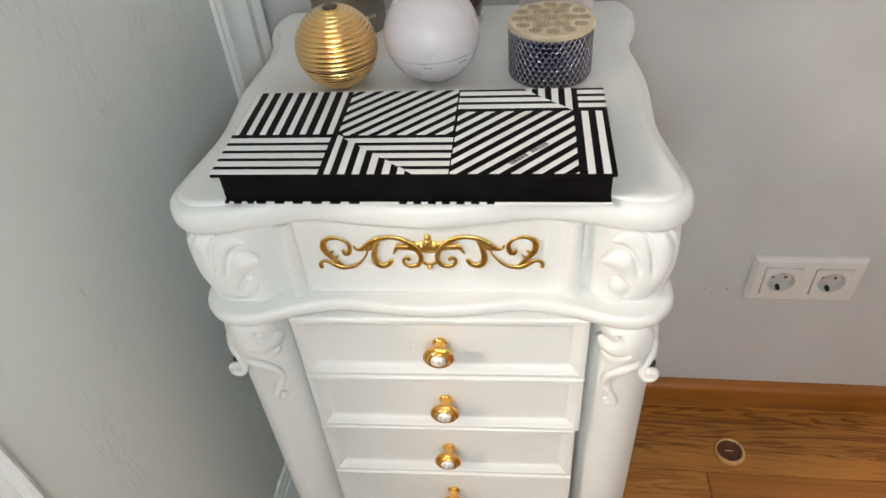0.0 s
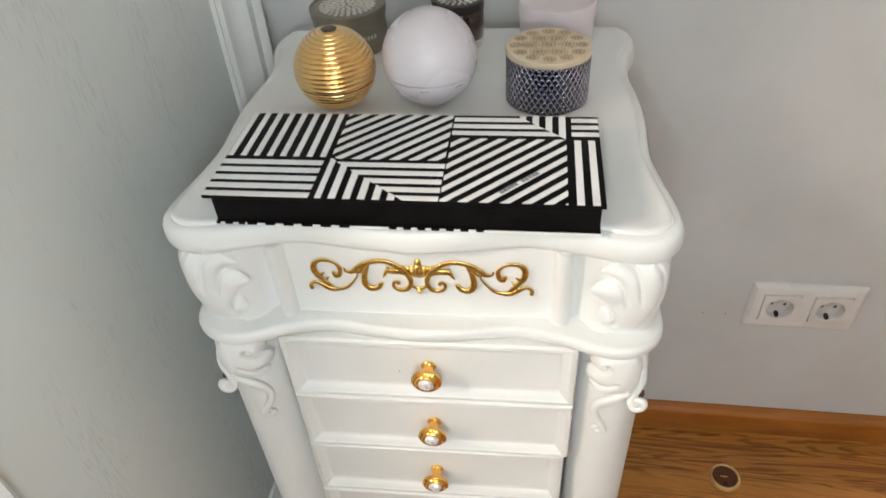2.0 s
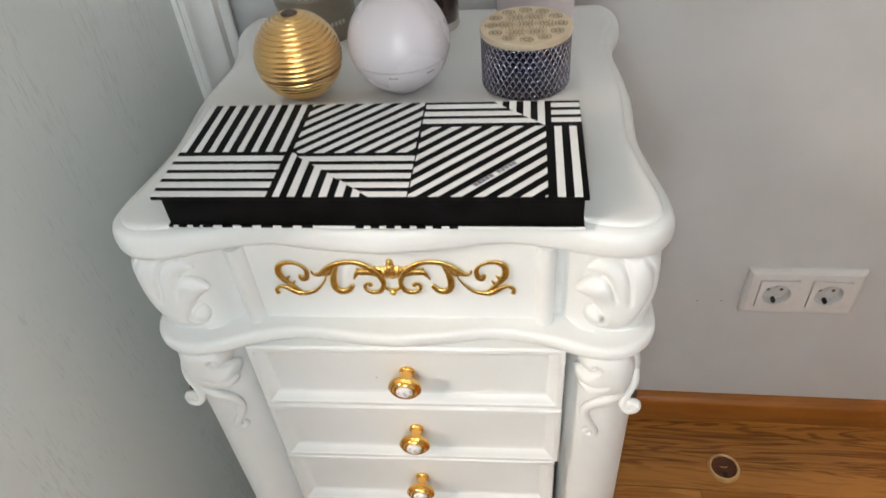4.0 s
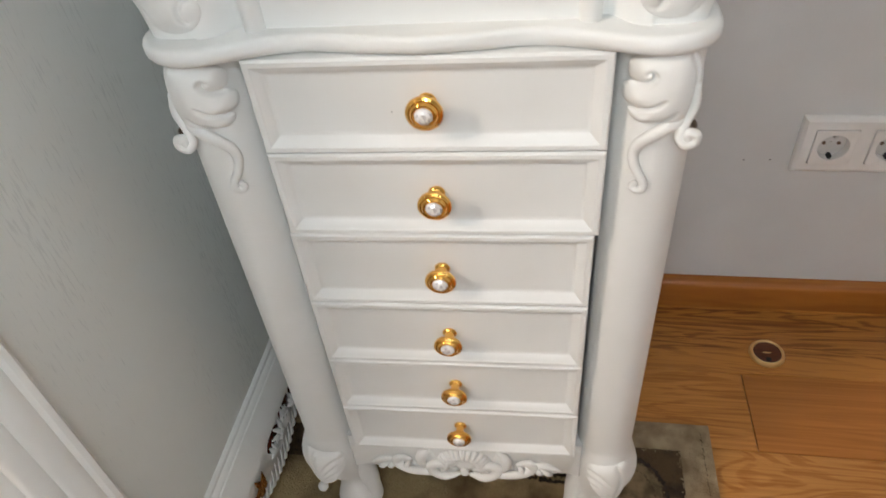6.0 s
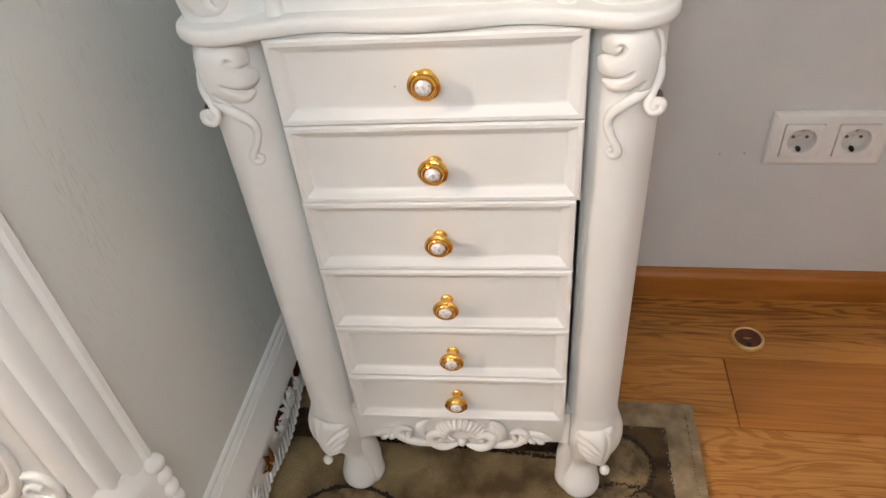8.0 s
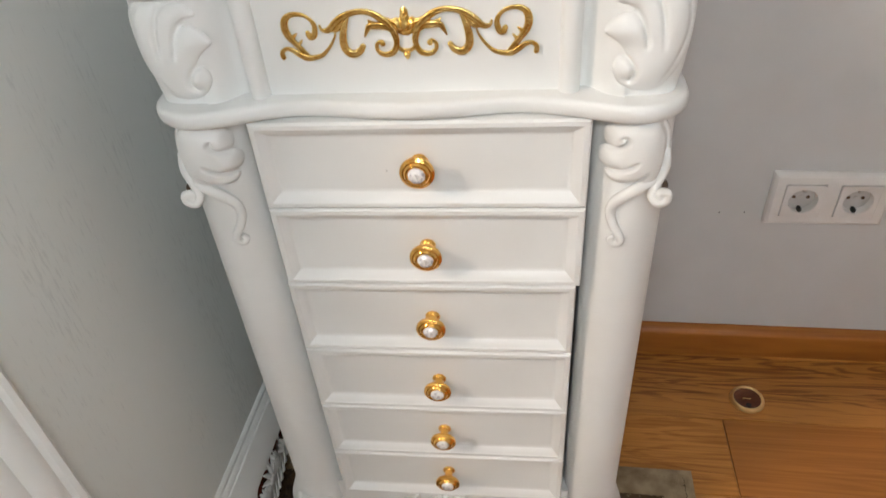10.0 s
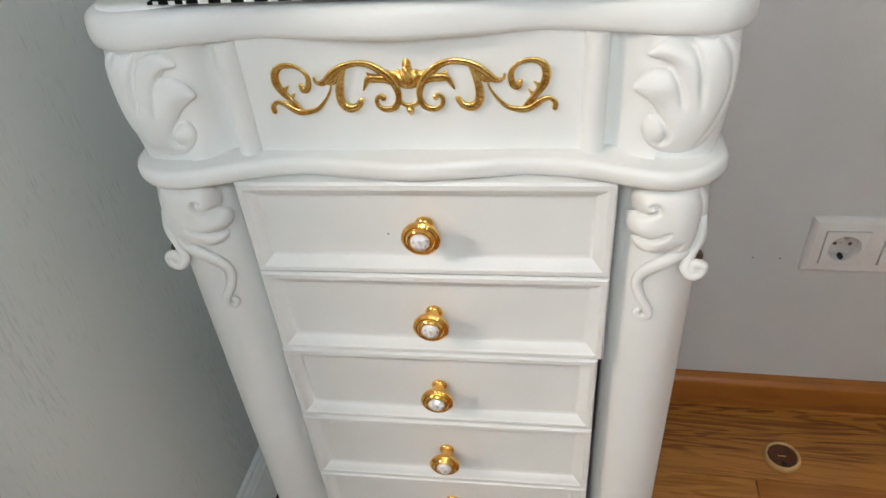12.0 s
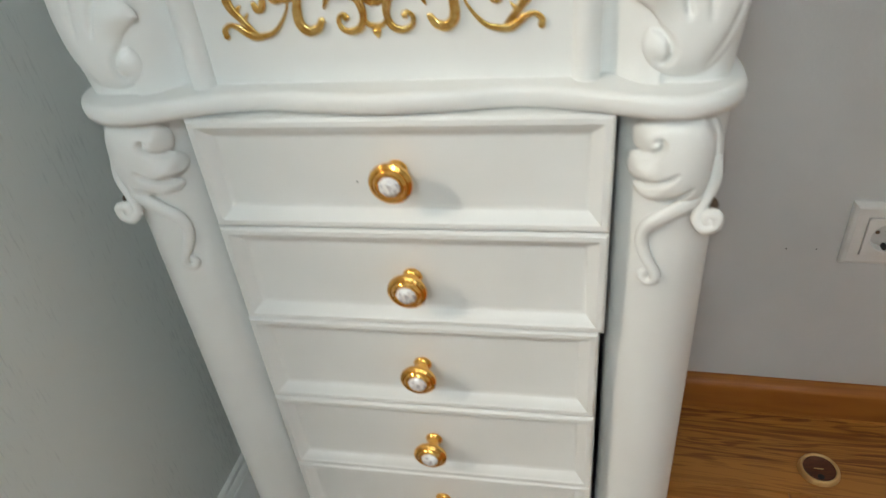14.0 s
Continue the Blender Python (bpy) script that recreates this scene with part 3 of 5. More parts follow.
def frame_band(d0, d1, z0, z1, material, name):
    bm = bmesh.new()
    x0, x1, y0, y1 = -1.30, RX, -1.45, RY
    box(bm, x0 + d0, x1 - d0, y1 - d1, y1 - d0, z0, z1)
    box(bm, x1 - d1, x1 - d0, y0 + d0, y1 - d1, z0, z1)
    box(bm, x0 + d0, x0 + d1, y0 + d0, y1 - d1, z0, z1)
    box(bm, x0 + d1, x1 - d1, y0 + d0, y0 + d1, z0, z1)
    part(name, bm, material, rug)


frame_band(0.000, 0.008, 0.0006, 0.0112, RUG_PALE, "bound_edge")
frame_band(0.0082, 0.043, 0.0006, 0.0105, RUG_PALE, "pale_border")
frame_band(0.043, 0.096, 0.0006, 0.0102, RUG_BAND, "brown_border")
rr = random.Random(11)


def fuzzy(bm, line, width):
    """A carved dark outline of tufts, a little ragged."""
    pts = smooth_line([(*q, 0) for q in line], 30)
    last = None
    for q in pts:
        if last is not None and math.dist(tuple(q[:2]), last) < 0.0024:
            continue
        last = (float(q[0]), float(q[1]))
        for k in range(2):
            w = width * rr.uniform(0.35, 0.75)
            cx, cy, a0 = q[0] + rr.uniform(-0.5, 0.5) * width, q[1] + rr.uniform(-0.5, 0.5) * width, rr.uniform(0, 1)
            low = [bm.verts.new((cx + w * math.cos(a0 + 1.257 * i), cy + w * math.sin(a0 + 1.257 * i), 0.0098)) for i in range(5)]
            tip = bm.verts.new((cx, cy, 0.0106 + w * 0.45))
            for i in range(5):
                bm.faces.new((low[i], low[(i + 1) % 5], tip))


def arc(cx, cy, rx, ry, a0, a1, n=7):
    return [(cx + rx * math.cos(radians(a0 + (a1 - a0) * k / n)), cy + ry * math.sin(radians(a0 + (a1 - a0) * k / n))) for k in range(n + 1)]


MOTIFS = ((0.195, 0.062, 0.056, 0.052, -75, 190), (0.203, -0.022, 0.068, 0.054, -60, 170), (0.20, -0.115, 0.07, 0.06, -70, 160), (0.05, -0.09, 0.06, 0.05, 10, 260), (-0.16, -0.05, 0.075, 0.05, -30, 200))
for lift, (cx, cy, rx, ry, a0, a1) in enumerate(MOTIFS):
    bm = bmesh.new()
    fuzzy(bm, arc(cx, cy, rx, ry, a0, a1), 0.0050)
    fuzzy(bm, arc(cx - 0.003, cy - 0.002, rx * 0.78, ry * 0.76, a0 + 8, a1 - 10), 0.0028)
    part("petal_outline", bm, RUG_DARK, rug, "dark brown carved outline of a petal")
    bm = bmesh.new()
    loop = arc(cx, cy, rx * 0.95, ry * 0.95, 0, 340, 20)
    rings(bm, [[(a, b, 0.0085) for a, b in loop], [(a, b, 0.0098 + lift * 0.0002) for a, b in loop], [(cx + (a - cx) * 0.9, cy + (b - cy) * 0.9, 0.0107 + lift * 0.0002) for a, b in loop]])
    part("petal", bm, RUG_PETAL, rug, "raised beige wool petal")
bm = bmesh.new()
fuzzy(bm, [(-0.30, 0.086), (-0.12, 0.078), (0.02, 0.074), (0.12, 0.066), (0.14, 0.05)], 0.0045)
part("border_outline", bm, RUG_DARK, rug, "dark brown carved line")
bm = bmesh.new()
fuzzy(bm, [(-0.6, RY - 0.012), (-0.2, RY - 0.0125), (0.1, RY - 0.012), (RX - 0.013, RY - 0.012)], 0.0014)
part("border_outline", bm, RUG_DARK, rug, "dark brown carved line")
bm = bmesh.new()
fuzzy(bm, [(RX - 0.012, RY - 0.015), (RX - 0.0125, 0.05), (RX - 0.012, -0.2), (RX - 0.012, -0.6)], 0.0024)
part("border_outline", bm, RUG_DARK, rug, "dark brown carved line")

# standing nap where the rug shows beside and under the cabinet
NAP = {"field_nap": (RUG, []), "band_nap": (RUG_BAND, []), "border_nap": (RUG_PALE, []), "petal_nap": (RUG_PETAL, [])}
step = 0.0034
for i in range(int(0.62 / step)):
    for j in range(int(0.34 / step)):
        x, y = -0.30 + step * (i + rr.uniform(-0.45, 0.45)), -0.168 + step * (j + rr.uniform(-0.45, 0.45))
        d = min(RX - x, RY - y) + rr.uniform(-0.003, 0.003)
        kind, z = "field_nap", 0.0088
        if d < 0.009:
            continue
        if any(((x - m[0]) / m[2]) ** 2 + ((y - m[1]) / m[3]) ** 2 < 0.9 for m in MOTIFS):
            kind, z = "petal_nap", 0.0104
        elif d < 0.045:
            kind, z = "border_nap", 0.0100
        elif d < 0.096:
            kind, z = "band_nap", 0.0098
        NAP[kind][1].append((x, y, z, rr.uniform(0.0011, 0.0019), rr.uniform(0, 1.5), rr.uniform(-0.0012, 0.0012), rr.uniform(-0.0012, 0.0012), rr.uniform(0.0009, 0.0022)))
for name, (wool, tufts) in NAP.items():
    vs, fs = [], []
    for x, y, z, w, a, lx, ly, h in tufts:
        k = len(vs)
        vs += [(x + w * math.cos(a + q * math.pi / 2), y + w * math.sin(a + q * math.pi / 2), z) for q in range(4)] + [(x + lx, y + ly, z + h)]
        fs += [(k + q, k + (q + 1) % 4, k + 4) for q in range(4)]
    me = bpy.data.meshes.new(name)
    me.from_pydata(vs, [], fs)
    me.materials.append(wool)
    nap = new(name, me)
    nap.parent = rug
    tagged(nap, "short worn standing wool nap", kind="stuff")

# ---- jewellery cabinet ----
cabinet = thing("jewellery_cabinet", pose(-0.004, 0, 0), "white lacquered baroque jewellery cabinet with six drawers on curved legs", "cabinet")
COL_X, COL_Y, COL_R = 0.1618, 0.031, 0.0297
bm = bmesh.new()
TOP = [(0, 0.005), (0.045, 0.010), (0.085, 0.016), (0.12, 0.010), (0.155, 0.001), (0.180, 0.003), (0.196, 0.018), (0.198, 0.04), (0.191, 0.08), (0.186, 0.12), (0.189, 0.18), (0.187, 0.22), (0.183, 0.26), (0.187, 0.295), (0.195, 0.32), (0.196, 0.35), (0.184, 0.372), (0.15, 0.374), (0, 0.374)]
prof = [(0.012, 0.757), (0.0045, 0.7573), (0.0016, 0.7588), (0.0003, 0.7620), (0.0, 0.7670), (0.0005, 0.7725), (0.0020, 0.7765), (0.0045, 0.7788), (0.0078, 0.7797), (0.0090, 0.7799), (0.0094, 0.7814), (0.0108, 0.7826), (0.0130, 0.783), (0.0150, 0.783), (0.0165, 0.783)]
slab(bm, TOP, prof)
top_board = part("top_board", bm, WHITE, cabinet, angle=60)
top_board.location.x, top_board.scale.x = -0.0012, 1.006
bm = bmesh.new()
MID = [(0, -0.002), (0.04, 0.002), (0.075, 0.007), (0.11, 0.001), (0.15, -0.012), (0.175, -0.009), (0.193, 0.008), (0.197, 0.035), (0.193, 0.08), (0.190, 0.2), (0.192, 0.3), (0.197, 0.34), (0.18, 0.368), (0, 0.368)]
slab(bm, MID, [(0.006, 0.667), (0.0022, 0.6682), (0.0004, 0.6708), (0.0, 0.6735), (0.0002, 0.6770), (0.0012, 0.6793), (0.0030, 0.6805), (0.0046, 0.6808), (0.0052, 0.6808), (0.0075, 0.6808)])
part("middle_board", bm, WHITE, cabinet, angle=60)
bm = bmesh.new()
box(bm, -0.1204, 0.1204, 0.020, 0.362, 0.680, 0.758)
part("frieze", bm, WHITE, cabinet)
bm = bmesh.new()
box(bm, -0.1280, 0.1280, 0.024, 0.362, 0.130, 0.668)
part("carcass", bm, WHITE, cabinet)
for s in (-1, 1):
    bm = bmesh.new()
    box(bm, min(s * 0.1375, s * 0.186), max(s * 0.1375, s * 0.186), 0.045, 0.345, 0.150, 0.667)
    part("side_board", bm, WHITE, cabinet)
bm = bmesh.new()
box(bm, -0.185, 0.185, 0.346, 0.360, 0.155, 0.666)
part("back_panel", bm, WHITE, cabinet)
bm = bmesh.new()
box(bm, -0.180, 0.180, 0.040, 0.344, 0.146, 0.1545)
part("bottom_board", bm, WHITE, cabinet)
# half-round strips beside the frieze panel
for s in (-1, 1):
    bm = bmesh.new()
    prof = [(s * (0.113 + 0.0075 * math.cos(a)), 0.020 - 0.0085 * math.sin(a)) for a in (math.pi * k / 8 for k in range(9))]
    extrude_profile(bm, prof, "z", 0.6802, 0.7575)
    part("half_round_strip", bm, WHITE, cabinet)
    bm = bmesh.new()
    # hollow between strip and corner
    prof = [(s * 0.1205, 0.300), (s * 0.1205, 0.0235), (s * 0.1235, 0.0250), (s * 0.1265, 0.0238), (s * 0.1300, 0.0200), (s * 0.1340, 0.0145), (s * 0.1380, 0.0100), (s * 0.1430, 0.0070), (s * 0.1500, 0.0054), (s * 0.150, 0.300)]
    extrude_profile(bm, prof, "z", 0.6802, 0.7572)
    part("corner_hollow", bm, WHITE, cabinet, angle=60)


def bracket(s):
    """Corner console of the frieze: bulging post with acanthus lobes on it."""
    bm = bmesh.new()
    loops = []
    for k in range(11):
        u = k / 10
        z = 0.680 + 0.0775 * u
        out = 0.006 * math.sin(u * math.pi * 0.75) - 0.001
        cx, cy, r = 0.1605 + out * 0.75, 0.0355 - out * 0.3, 0.0285
        loops.append([(s * (cx + r * math.copysign(abs(math.cos(w)) ** 0.6, math.cos(w))), cy + r * math.copysign(abs(math.sin(w)) ** 0.6, math.sin(w)), z) for w in (2 * math.pi * i / 28 for i in range(28))])
    rings(bm, loops)

    def base(x, z):
        u = max(0.0, min(1.0, (z - 0.680) / 0.0775))
        out = 0.006 * math.sin(u * math.pi * 0.75) - 0.001
        cx, cy, r = 0.1605 + out * 0.75, 0.0355 - out * 0.3, 0.0285
        d = (x - cx) / r
        d = min(d, 1.08) if d > 0 else 0.0
        return cy - r * (1 - min(d, 0.999) ** 3.3) ** 0.3 + max(0.0, d - 0.9) * 0.03

    outline = [(180, 757), (172, 756), (158, 757.3), (162, 752.5), (155, 755.3), (147, 755.2), (142, 751), (139, 746.6), (147, 743.4), (151, 739.6), (149, 739.4), (143.6, 739.2), (137.3, 735), (132.5, 727.4), (138.8, 722.2), (144.3, 717.2), (147.4, 711.6), (143.1, 709.9), (140.2, 704.1), (141, 697.2), (145.6, 690), (154, 685.6), (165, 685), (175, 689), (184, 701), (191, 716), (193, 732), (190, 748)]
    grooves = [
        ([(158.5, 757.5), (164.2, 750.3), (168.5, 738.5), (170.3, 726.3), (171, 716.8)], 1.0),
        ([(146, 743.6), (152, 740), (157, 731.9), (160.2, 721), (160.6, 717)], 1.0),
        ([(145.5, 711.3), (149.5, 709.2), (153.3, 703.9), (154.1, 698), (151.8, 693.8), (148, 694.6)], 1.05),
        ([(177, 757), (183.5, 747), (186.2, 734), (185.5, 722), (180.5, 707), (172, 692)], 0.7),
    ]
    relief(bm, outline, grooves, base, high=0.0068, edge=0.0040, step=0.0007, groove=0.0018, deep=0.0034, s=s, soft=50, humps=((146, 727, 7, 0.9), (152, 749, 7, 0.6), (147.5, 701, 5, 1.2), (163, 703, 12, 1.0)))
    return bm


for s in (-1, 1):
    corner = part("corner_bracket", bracket(s), WHITE, cabinet, "white carved acanthus corner bracket", angle=70)
    corner.location.x = -0.0015 if s < 0 else 0.0


def column(s):
    bm = bmesh.new()
    rod(bm, [(s * COL_X, COL_Y, 0.170), (s * COL_X, COL_Y, 0.3), (s * COL_X, COL_Y, 0.5), (s * COL_X, COL_Y, 0.6675)], [COL_R] * 4, n=2, segs=36)
    return bm


def leaf(s):
    """Carved leaf with curled tail at the head of a column."""
    bm = bmesh.new()

    def base(x, z):
        swell = 0.0030 * max(0.0, min(1.0, (z - 0.60) / 0.03))
        d = min(abs(x - COL_X) / (COL_R + swell), 0.97)
        return COL_Y - (COL_R + swell) * math.sqrt(1 - d * d)

    outline = [(176, 666.8), (160, 666.6), (149.9, 664.6), (143, 662), (139.2, 656), (139, 650.3), (140.6, 645.6), (144, 643.6), (139.5, 642.3), (136.4, 638.6), (136, 633.4), (137.8, 628.6), (141.4, 625.6), (146.5, 624.6), (141.2, 622.4), (141.4, 619), (143.6, 616), (148, 613.9), (155, 613.6), (163, 614.5), (172, 612.5), (181, 614), (187, 626), (188.4, 642), (184, 658)]
    grooves = [
        ([(140, 643.8), (147.3, 644.4), (152, 648), (154, 651.6), (152.5, 654.4), (149.4, 653.4)], 1.15),
        ([(141.5, 625.2), (147, 625.6), (153, 628), (158.7, 631.3), (162.3, 635)], 1.15),
        ([(154, 613.5), (161, 615.6), (166.4, 619.4), (171.5, 625.4)], 1.1),
        ([(176, 666), (181.5, 654), (182.8, 641), (182, 628), (179, 619)], 0.8),
    ]
    relief(bm, outline, grooves, base, high=0.0078, edge=0.0034, step=0.0007, groove=0.0015, deep=0.0046, s=s, soft=22, humps=((147, 655, 6, 1.2), (146, 635, 7, 1.0), (150, 619, 6, 0.8), (168, 643, 12, 1.2)))
    tail = [(181, 620), (176, 616), (168.4, 611.5), (159.8, 605.3), (151.8, 597.5), (148.5, 589.7), (148.6, 582), (152, 572.3), (156.6, 564.5), (157.2, 558.4), (153, 556.4), (150, 559.5), (151.6, 563)]
    tube(bm, [(s * x / 1000, base(x / 1000, z / 1000) - 0.0022, z / 1000) for x, z in tail], [0.0040, 0.0046, 0.0050, 0.0050, 0.0047, 0.0043, 0.0040, 0.0036, 0.0034, 0.0034, 0.0034, 0.0032, 0.0026], flat=0.8, segs=14, n=7)
    curl = [(184, 640), (184.5, 626), (180, 614), (176.8, 604.5), (180.5, 599), (186.5, 601), (187, 606.5), (182.5, 608), (181, 604.6)]
    tube(bm, [(s * x / 1000, 0.006 - 0.010 * min(1, k / 4), z / 1000) for k, (x, z) in enumerate(curl)], [0.003, 0.0036, 0.0036, 0.0037, 0.0038, 0.0038, 0.0036, 0.0032, 0.0028], flat=1.1, segs=12, n=6)
    ball(bm, (s * 0.1822, -0.0015, 0.6035), 0.0056)
    return bm


# dark brown spot showing as a crescent behind each curl
for s in (-1, 1):
    bm = bmesh.new()
    ball(bm, (s * 0.1834, 0.0045, 0.6086), 0.0056)
    part("bare_wood_spot", bm, CAP, cabinet, "dark brown spot behind the curl")


for s in (-1, 1):
    part("column", column(s), WHITE, cabinet)
    part("carved_leaf", leaf(s), WHITE, cabinet, "white carved leaf with a curled tail", angle=70)
    bm = bmesh.new()
    rod(bm, [(s * COL_X, 0.335, 0.170), (s * COL_X, 0.335, 0.4), (s * COL_X, 0.335, 0.6675)], [COL_R * 0.85] * 3, n=2, segs=28)
    part("rear_column", bm, WHITE, cabinet)


def leg(s, back=False):
    """Cabriole leg with a scalloped knee and a rounded foot."""
    bm = bmesh.new()
    f = -1 if not back else 1
    y = 0.031 if not back else 0.335
    pts = [(0.1618, y, 0.192), (0.1632, y + f * 0.002, 0.172), (0.167, y + f * 0.008, 0.150), (0.166, y + f * 0.008, 0.126), (0.160, y + f * 0.003, 0.100), (0.153, y - f * 0.001, 0.078), (0.151, y + f * 0.002, 0.060), (0.152, y + f * 0.008, 0.043), (0.153, y + f * 0.010, 0.028), (0.153, y + f * 0.009, 0.017), (0.153, y + f * 0.009, 0.0115)]
    shift = 0.0045 if s < 0 and not back else 0.0
    rod(bm, [(s * a + shift * max(0.0, min(1.0, (0.12 - c) / 0.05)), b, c) for a, b, c in pts], [0.0285, 0.0306, 0.0330, 0.0318, 0.0270, 0.0222, 0.0222, 0.0250, 0.0262, 0.0235, 0.017], segs=28)
    # inner lobe of the foot
    inner = [(0.148, y + f * 0.001, 0.128), (0.140, y + f * 0.003, 0.100), (0.1345, y + f * 0.004, 0.075), (0.1345, y + f * 0.006, 0.050), (0.1355, y + f * 0.008, 0.030), (0.137, y + f * 0.008, 0.0118)]
    rod(bm, [(s * a + shift * max(0.0, min(1.0, (0.12 - c) / 0.05)), b, c) for a, b, c in inner], [0.014, 0.0155, 0.0135, 0.0135, 0.0155, 0.0105], segs=20)
    if not back:
        def knee(x, z):
            u = (z - 0.085) / 0.1
            cy = 0.031 - 0.009 * math.sin(max(0.0, min(1.0, u)) * math.pi)
            d = min(abs(x - 0.165) / 0.0325, 0.98)
            return cy - 0.0315 * math.sqrt(1 - d * d)

        ol = [(141, 165), (150, 169), (160, 171), (172, 173), (185, 175), (193, 166), (194, 152), (190, 130), (184, 108), (177, 100), (168, 106), (156, 114), (146, 124), (139, 138), (137, 154)]
        gr = [([(137, 157), (150, 158), (162, 150), (172, 138)], 0.9), ([(137, 146), (150, 147), (162, 138), (173, 127)], 0.9), ([(139, 135), (151, 135), (163, 127), (174, 117)], 0.9), ([(146, 124), (156, 123), (166, 116), (175, 108)], 0.9), ([(174, 173), (180, 160), (181, 140), (178, 118), (177, 104)], 0.8)]
        ol = [(165 + (x - 165) * 0.86, z) for x, z in ol]
        gr = [([(165 + (x - 165) * 0.86, z) for x, z in line], w) for line, w in gr]
        relief(bm, ol, gr, knee, high=0.005, edge=0.003, groove=0.0026, deep=0.004, step=0.0012, s=s)
        ball(bm, (s * 0.180, -0.003, 0.090), 0.0068, (0.95, 0.9, 1.15))
    return bm


for s in (-1, 1):
    part("leg", leg(s), WHITE, cabinet, "white curved leg with scalloped knee", angle=70)
    part("leg", leg(s, True), WHITE, cabinet, angle=70)

# apron between the legs
bm = bmesh.new()
xs = [i / 60 * 2 - 1 for i in range(61)]
low = [(0.136 * u, 0.1240 - 0.006 * max(0.0, (abs(u) - 0.88) / 0.12) ** 2) for u in xs]
outline = low + [(0.136, 0.184), (-0.136, 0.184)]
rings(bm, [[(a, 0.030, b) for a, b in outline], [(a, 0.0135, b) for a, b in outline], [(a * 0.985, 0.0105, b + 0.003) for a, b in outline]])
part("apron", bm, WHITE, cabinet, angle=50)
bm = bmesh.new()
for k in range(13):
    a = math.pi * (k / 12)
    c, q = math.cos(a), math.sin(a)
    tube(bm, [(0.010 * c, 0.004, 0.142 + 0.008 * q), (0.019 * c, -0.001, 0.145 + 0.018 * q), (0.027 * c, 0.004, 0.147 + 0.026 * q)], [0.0016, 0.0028, 0.0032], flat=0.9, n=4, segs=8)
for s in (-1, 1):
    tube(bm, [(s * 0.006, 0.004, 0.121), (s * 0.020, 0.001, 0.119), (s * 0.032, 0.001, 0.126), (s * 0.036, 0.001, 0.140), (s * 0.027, 0.001, 0.147), (s * 0.019, 0.001, 0.141), (s * 0.024, 0.000, 0.134)], [0.003, 0.0055, 0.006, 0.0055, 0.005, 0.0045, 0.003], flat=0.9)
    tube(bm, [(s * 0.036, 0.004, 0.128), (s * 0.046, 0.002, 0.145), (s * 0.044, 0.003, 0.162), (s * 0.036, 0.004, 0.171)], [0.003, 0.005, 0.006, 0.002], flat=0.8)
    tube(bm, [(s * 0.034, 0.003, 0.123), (s * 0.050, 0.002, 0.126), (s * 0.064, 0.001, 0.133), (s * 0.074, 0.002, 0.145), (s * 0.068, 0.002, 0.155), (s * 0.058, 0.002, 0.151)], [0.005, 0.006, 0.006, 0.0055, 0.005, 0.003], flat=0.8)
    for k in range(4):
        tube(bm, [(s * (0.058 + 0.008 * k), 0.003, 0.150 - 0.003 * k), (s * (0.062 + 0.009 * k), 0.000, 0.140 - 0.001 * k), (s * (0.064 + 0.010 * k), 0.003, 0.129)], [0.0015, 0.0035, 0.0015], flat=0.9, n=4, segs=8)
    tube(bm, [(s * 0.074, 0.004, 0.148), (s * 0.088, 0.004, 0.146), (s * 0.098, 0.006, 0.136), (s * 0.106, 0.008, 0.133)], [0.004, 0.005, 0.004, 0.001], flat=0.8)
    tube(bm, [(s * 0.078, 0.005, 0.133), (s * 0.092, 0.005, 0.133), (s * 0.104, 0.008, 0.130)], [0.004, 0.0035, 0.001], flat=0.8)
mass = [(0, 117), (14, 115), (30, 118), (44, 121), (58, 124), (72, 128), (86, 131), (100, 132), (88, 140), (78, 150), (66, 158), (56, 157), (48, 166), (38, 172), (30, 166), (22, 172), (10, 176), (0, 177)]
mass = mass + [(-x, z) for x, z in mass[-2:0:-1]]
cuts = []
for g in (-1, 1):
    cuts += [([(g * 48, 160), (g * 51, 148), (g * 50, 136), (g * 44, 124)], 1.0), ([(g * 60, 156), (g * 57, 144), (g * 60, 132)], 0.8), ([(g * 70, 152), (g * 68, 142), (g * 70, 132)], 0.8), ([(g * 80, 146), (g * 77, 138), (g * 79, 131)], 0.8), ([(g * 6, 117), (g * 8, 128), (g * 14, 136)], 0.9), ([(g * 30, 164), (g * 30, 152)], 0.8)]
relief(bm, mass, cuts, lambda x, z: 0.0105, high=0.0055, edge=0.003, groove=0.002, deep=0.004, step=0.001)
ball(bm, (0, 0.002, 0.128), 0.005, (1, 0.8, 1.4))
bmesh.ops.transform(bm, matrix=Matrix.Translation((0, 0.0042, -0.002)) @ Matrix.Diagonal((1.10, 1, 1, 1)), verts=bm.verts)
part("apron_carving", bm, WHITE, cabinet, "white carved shell and scroll ornament", angle=70)

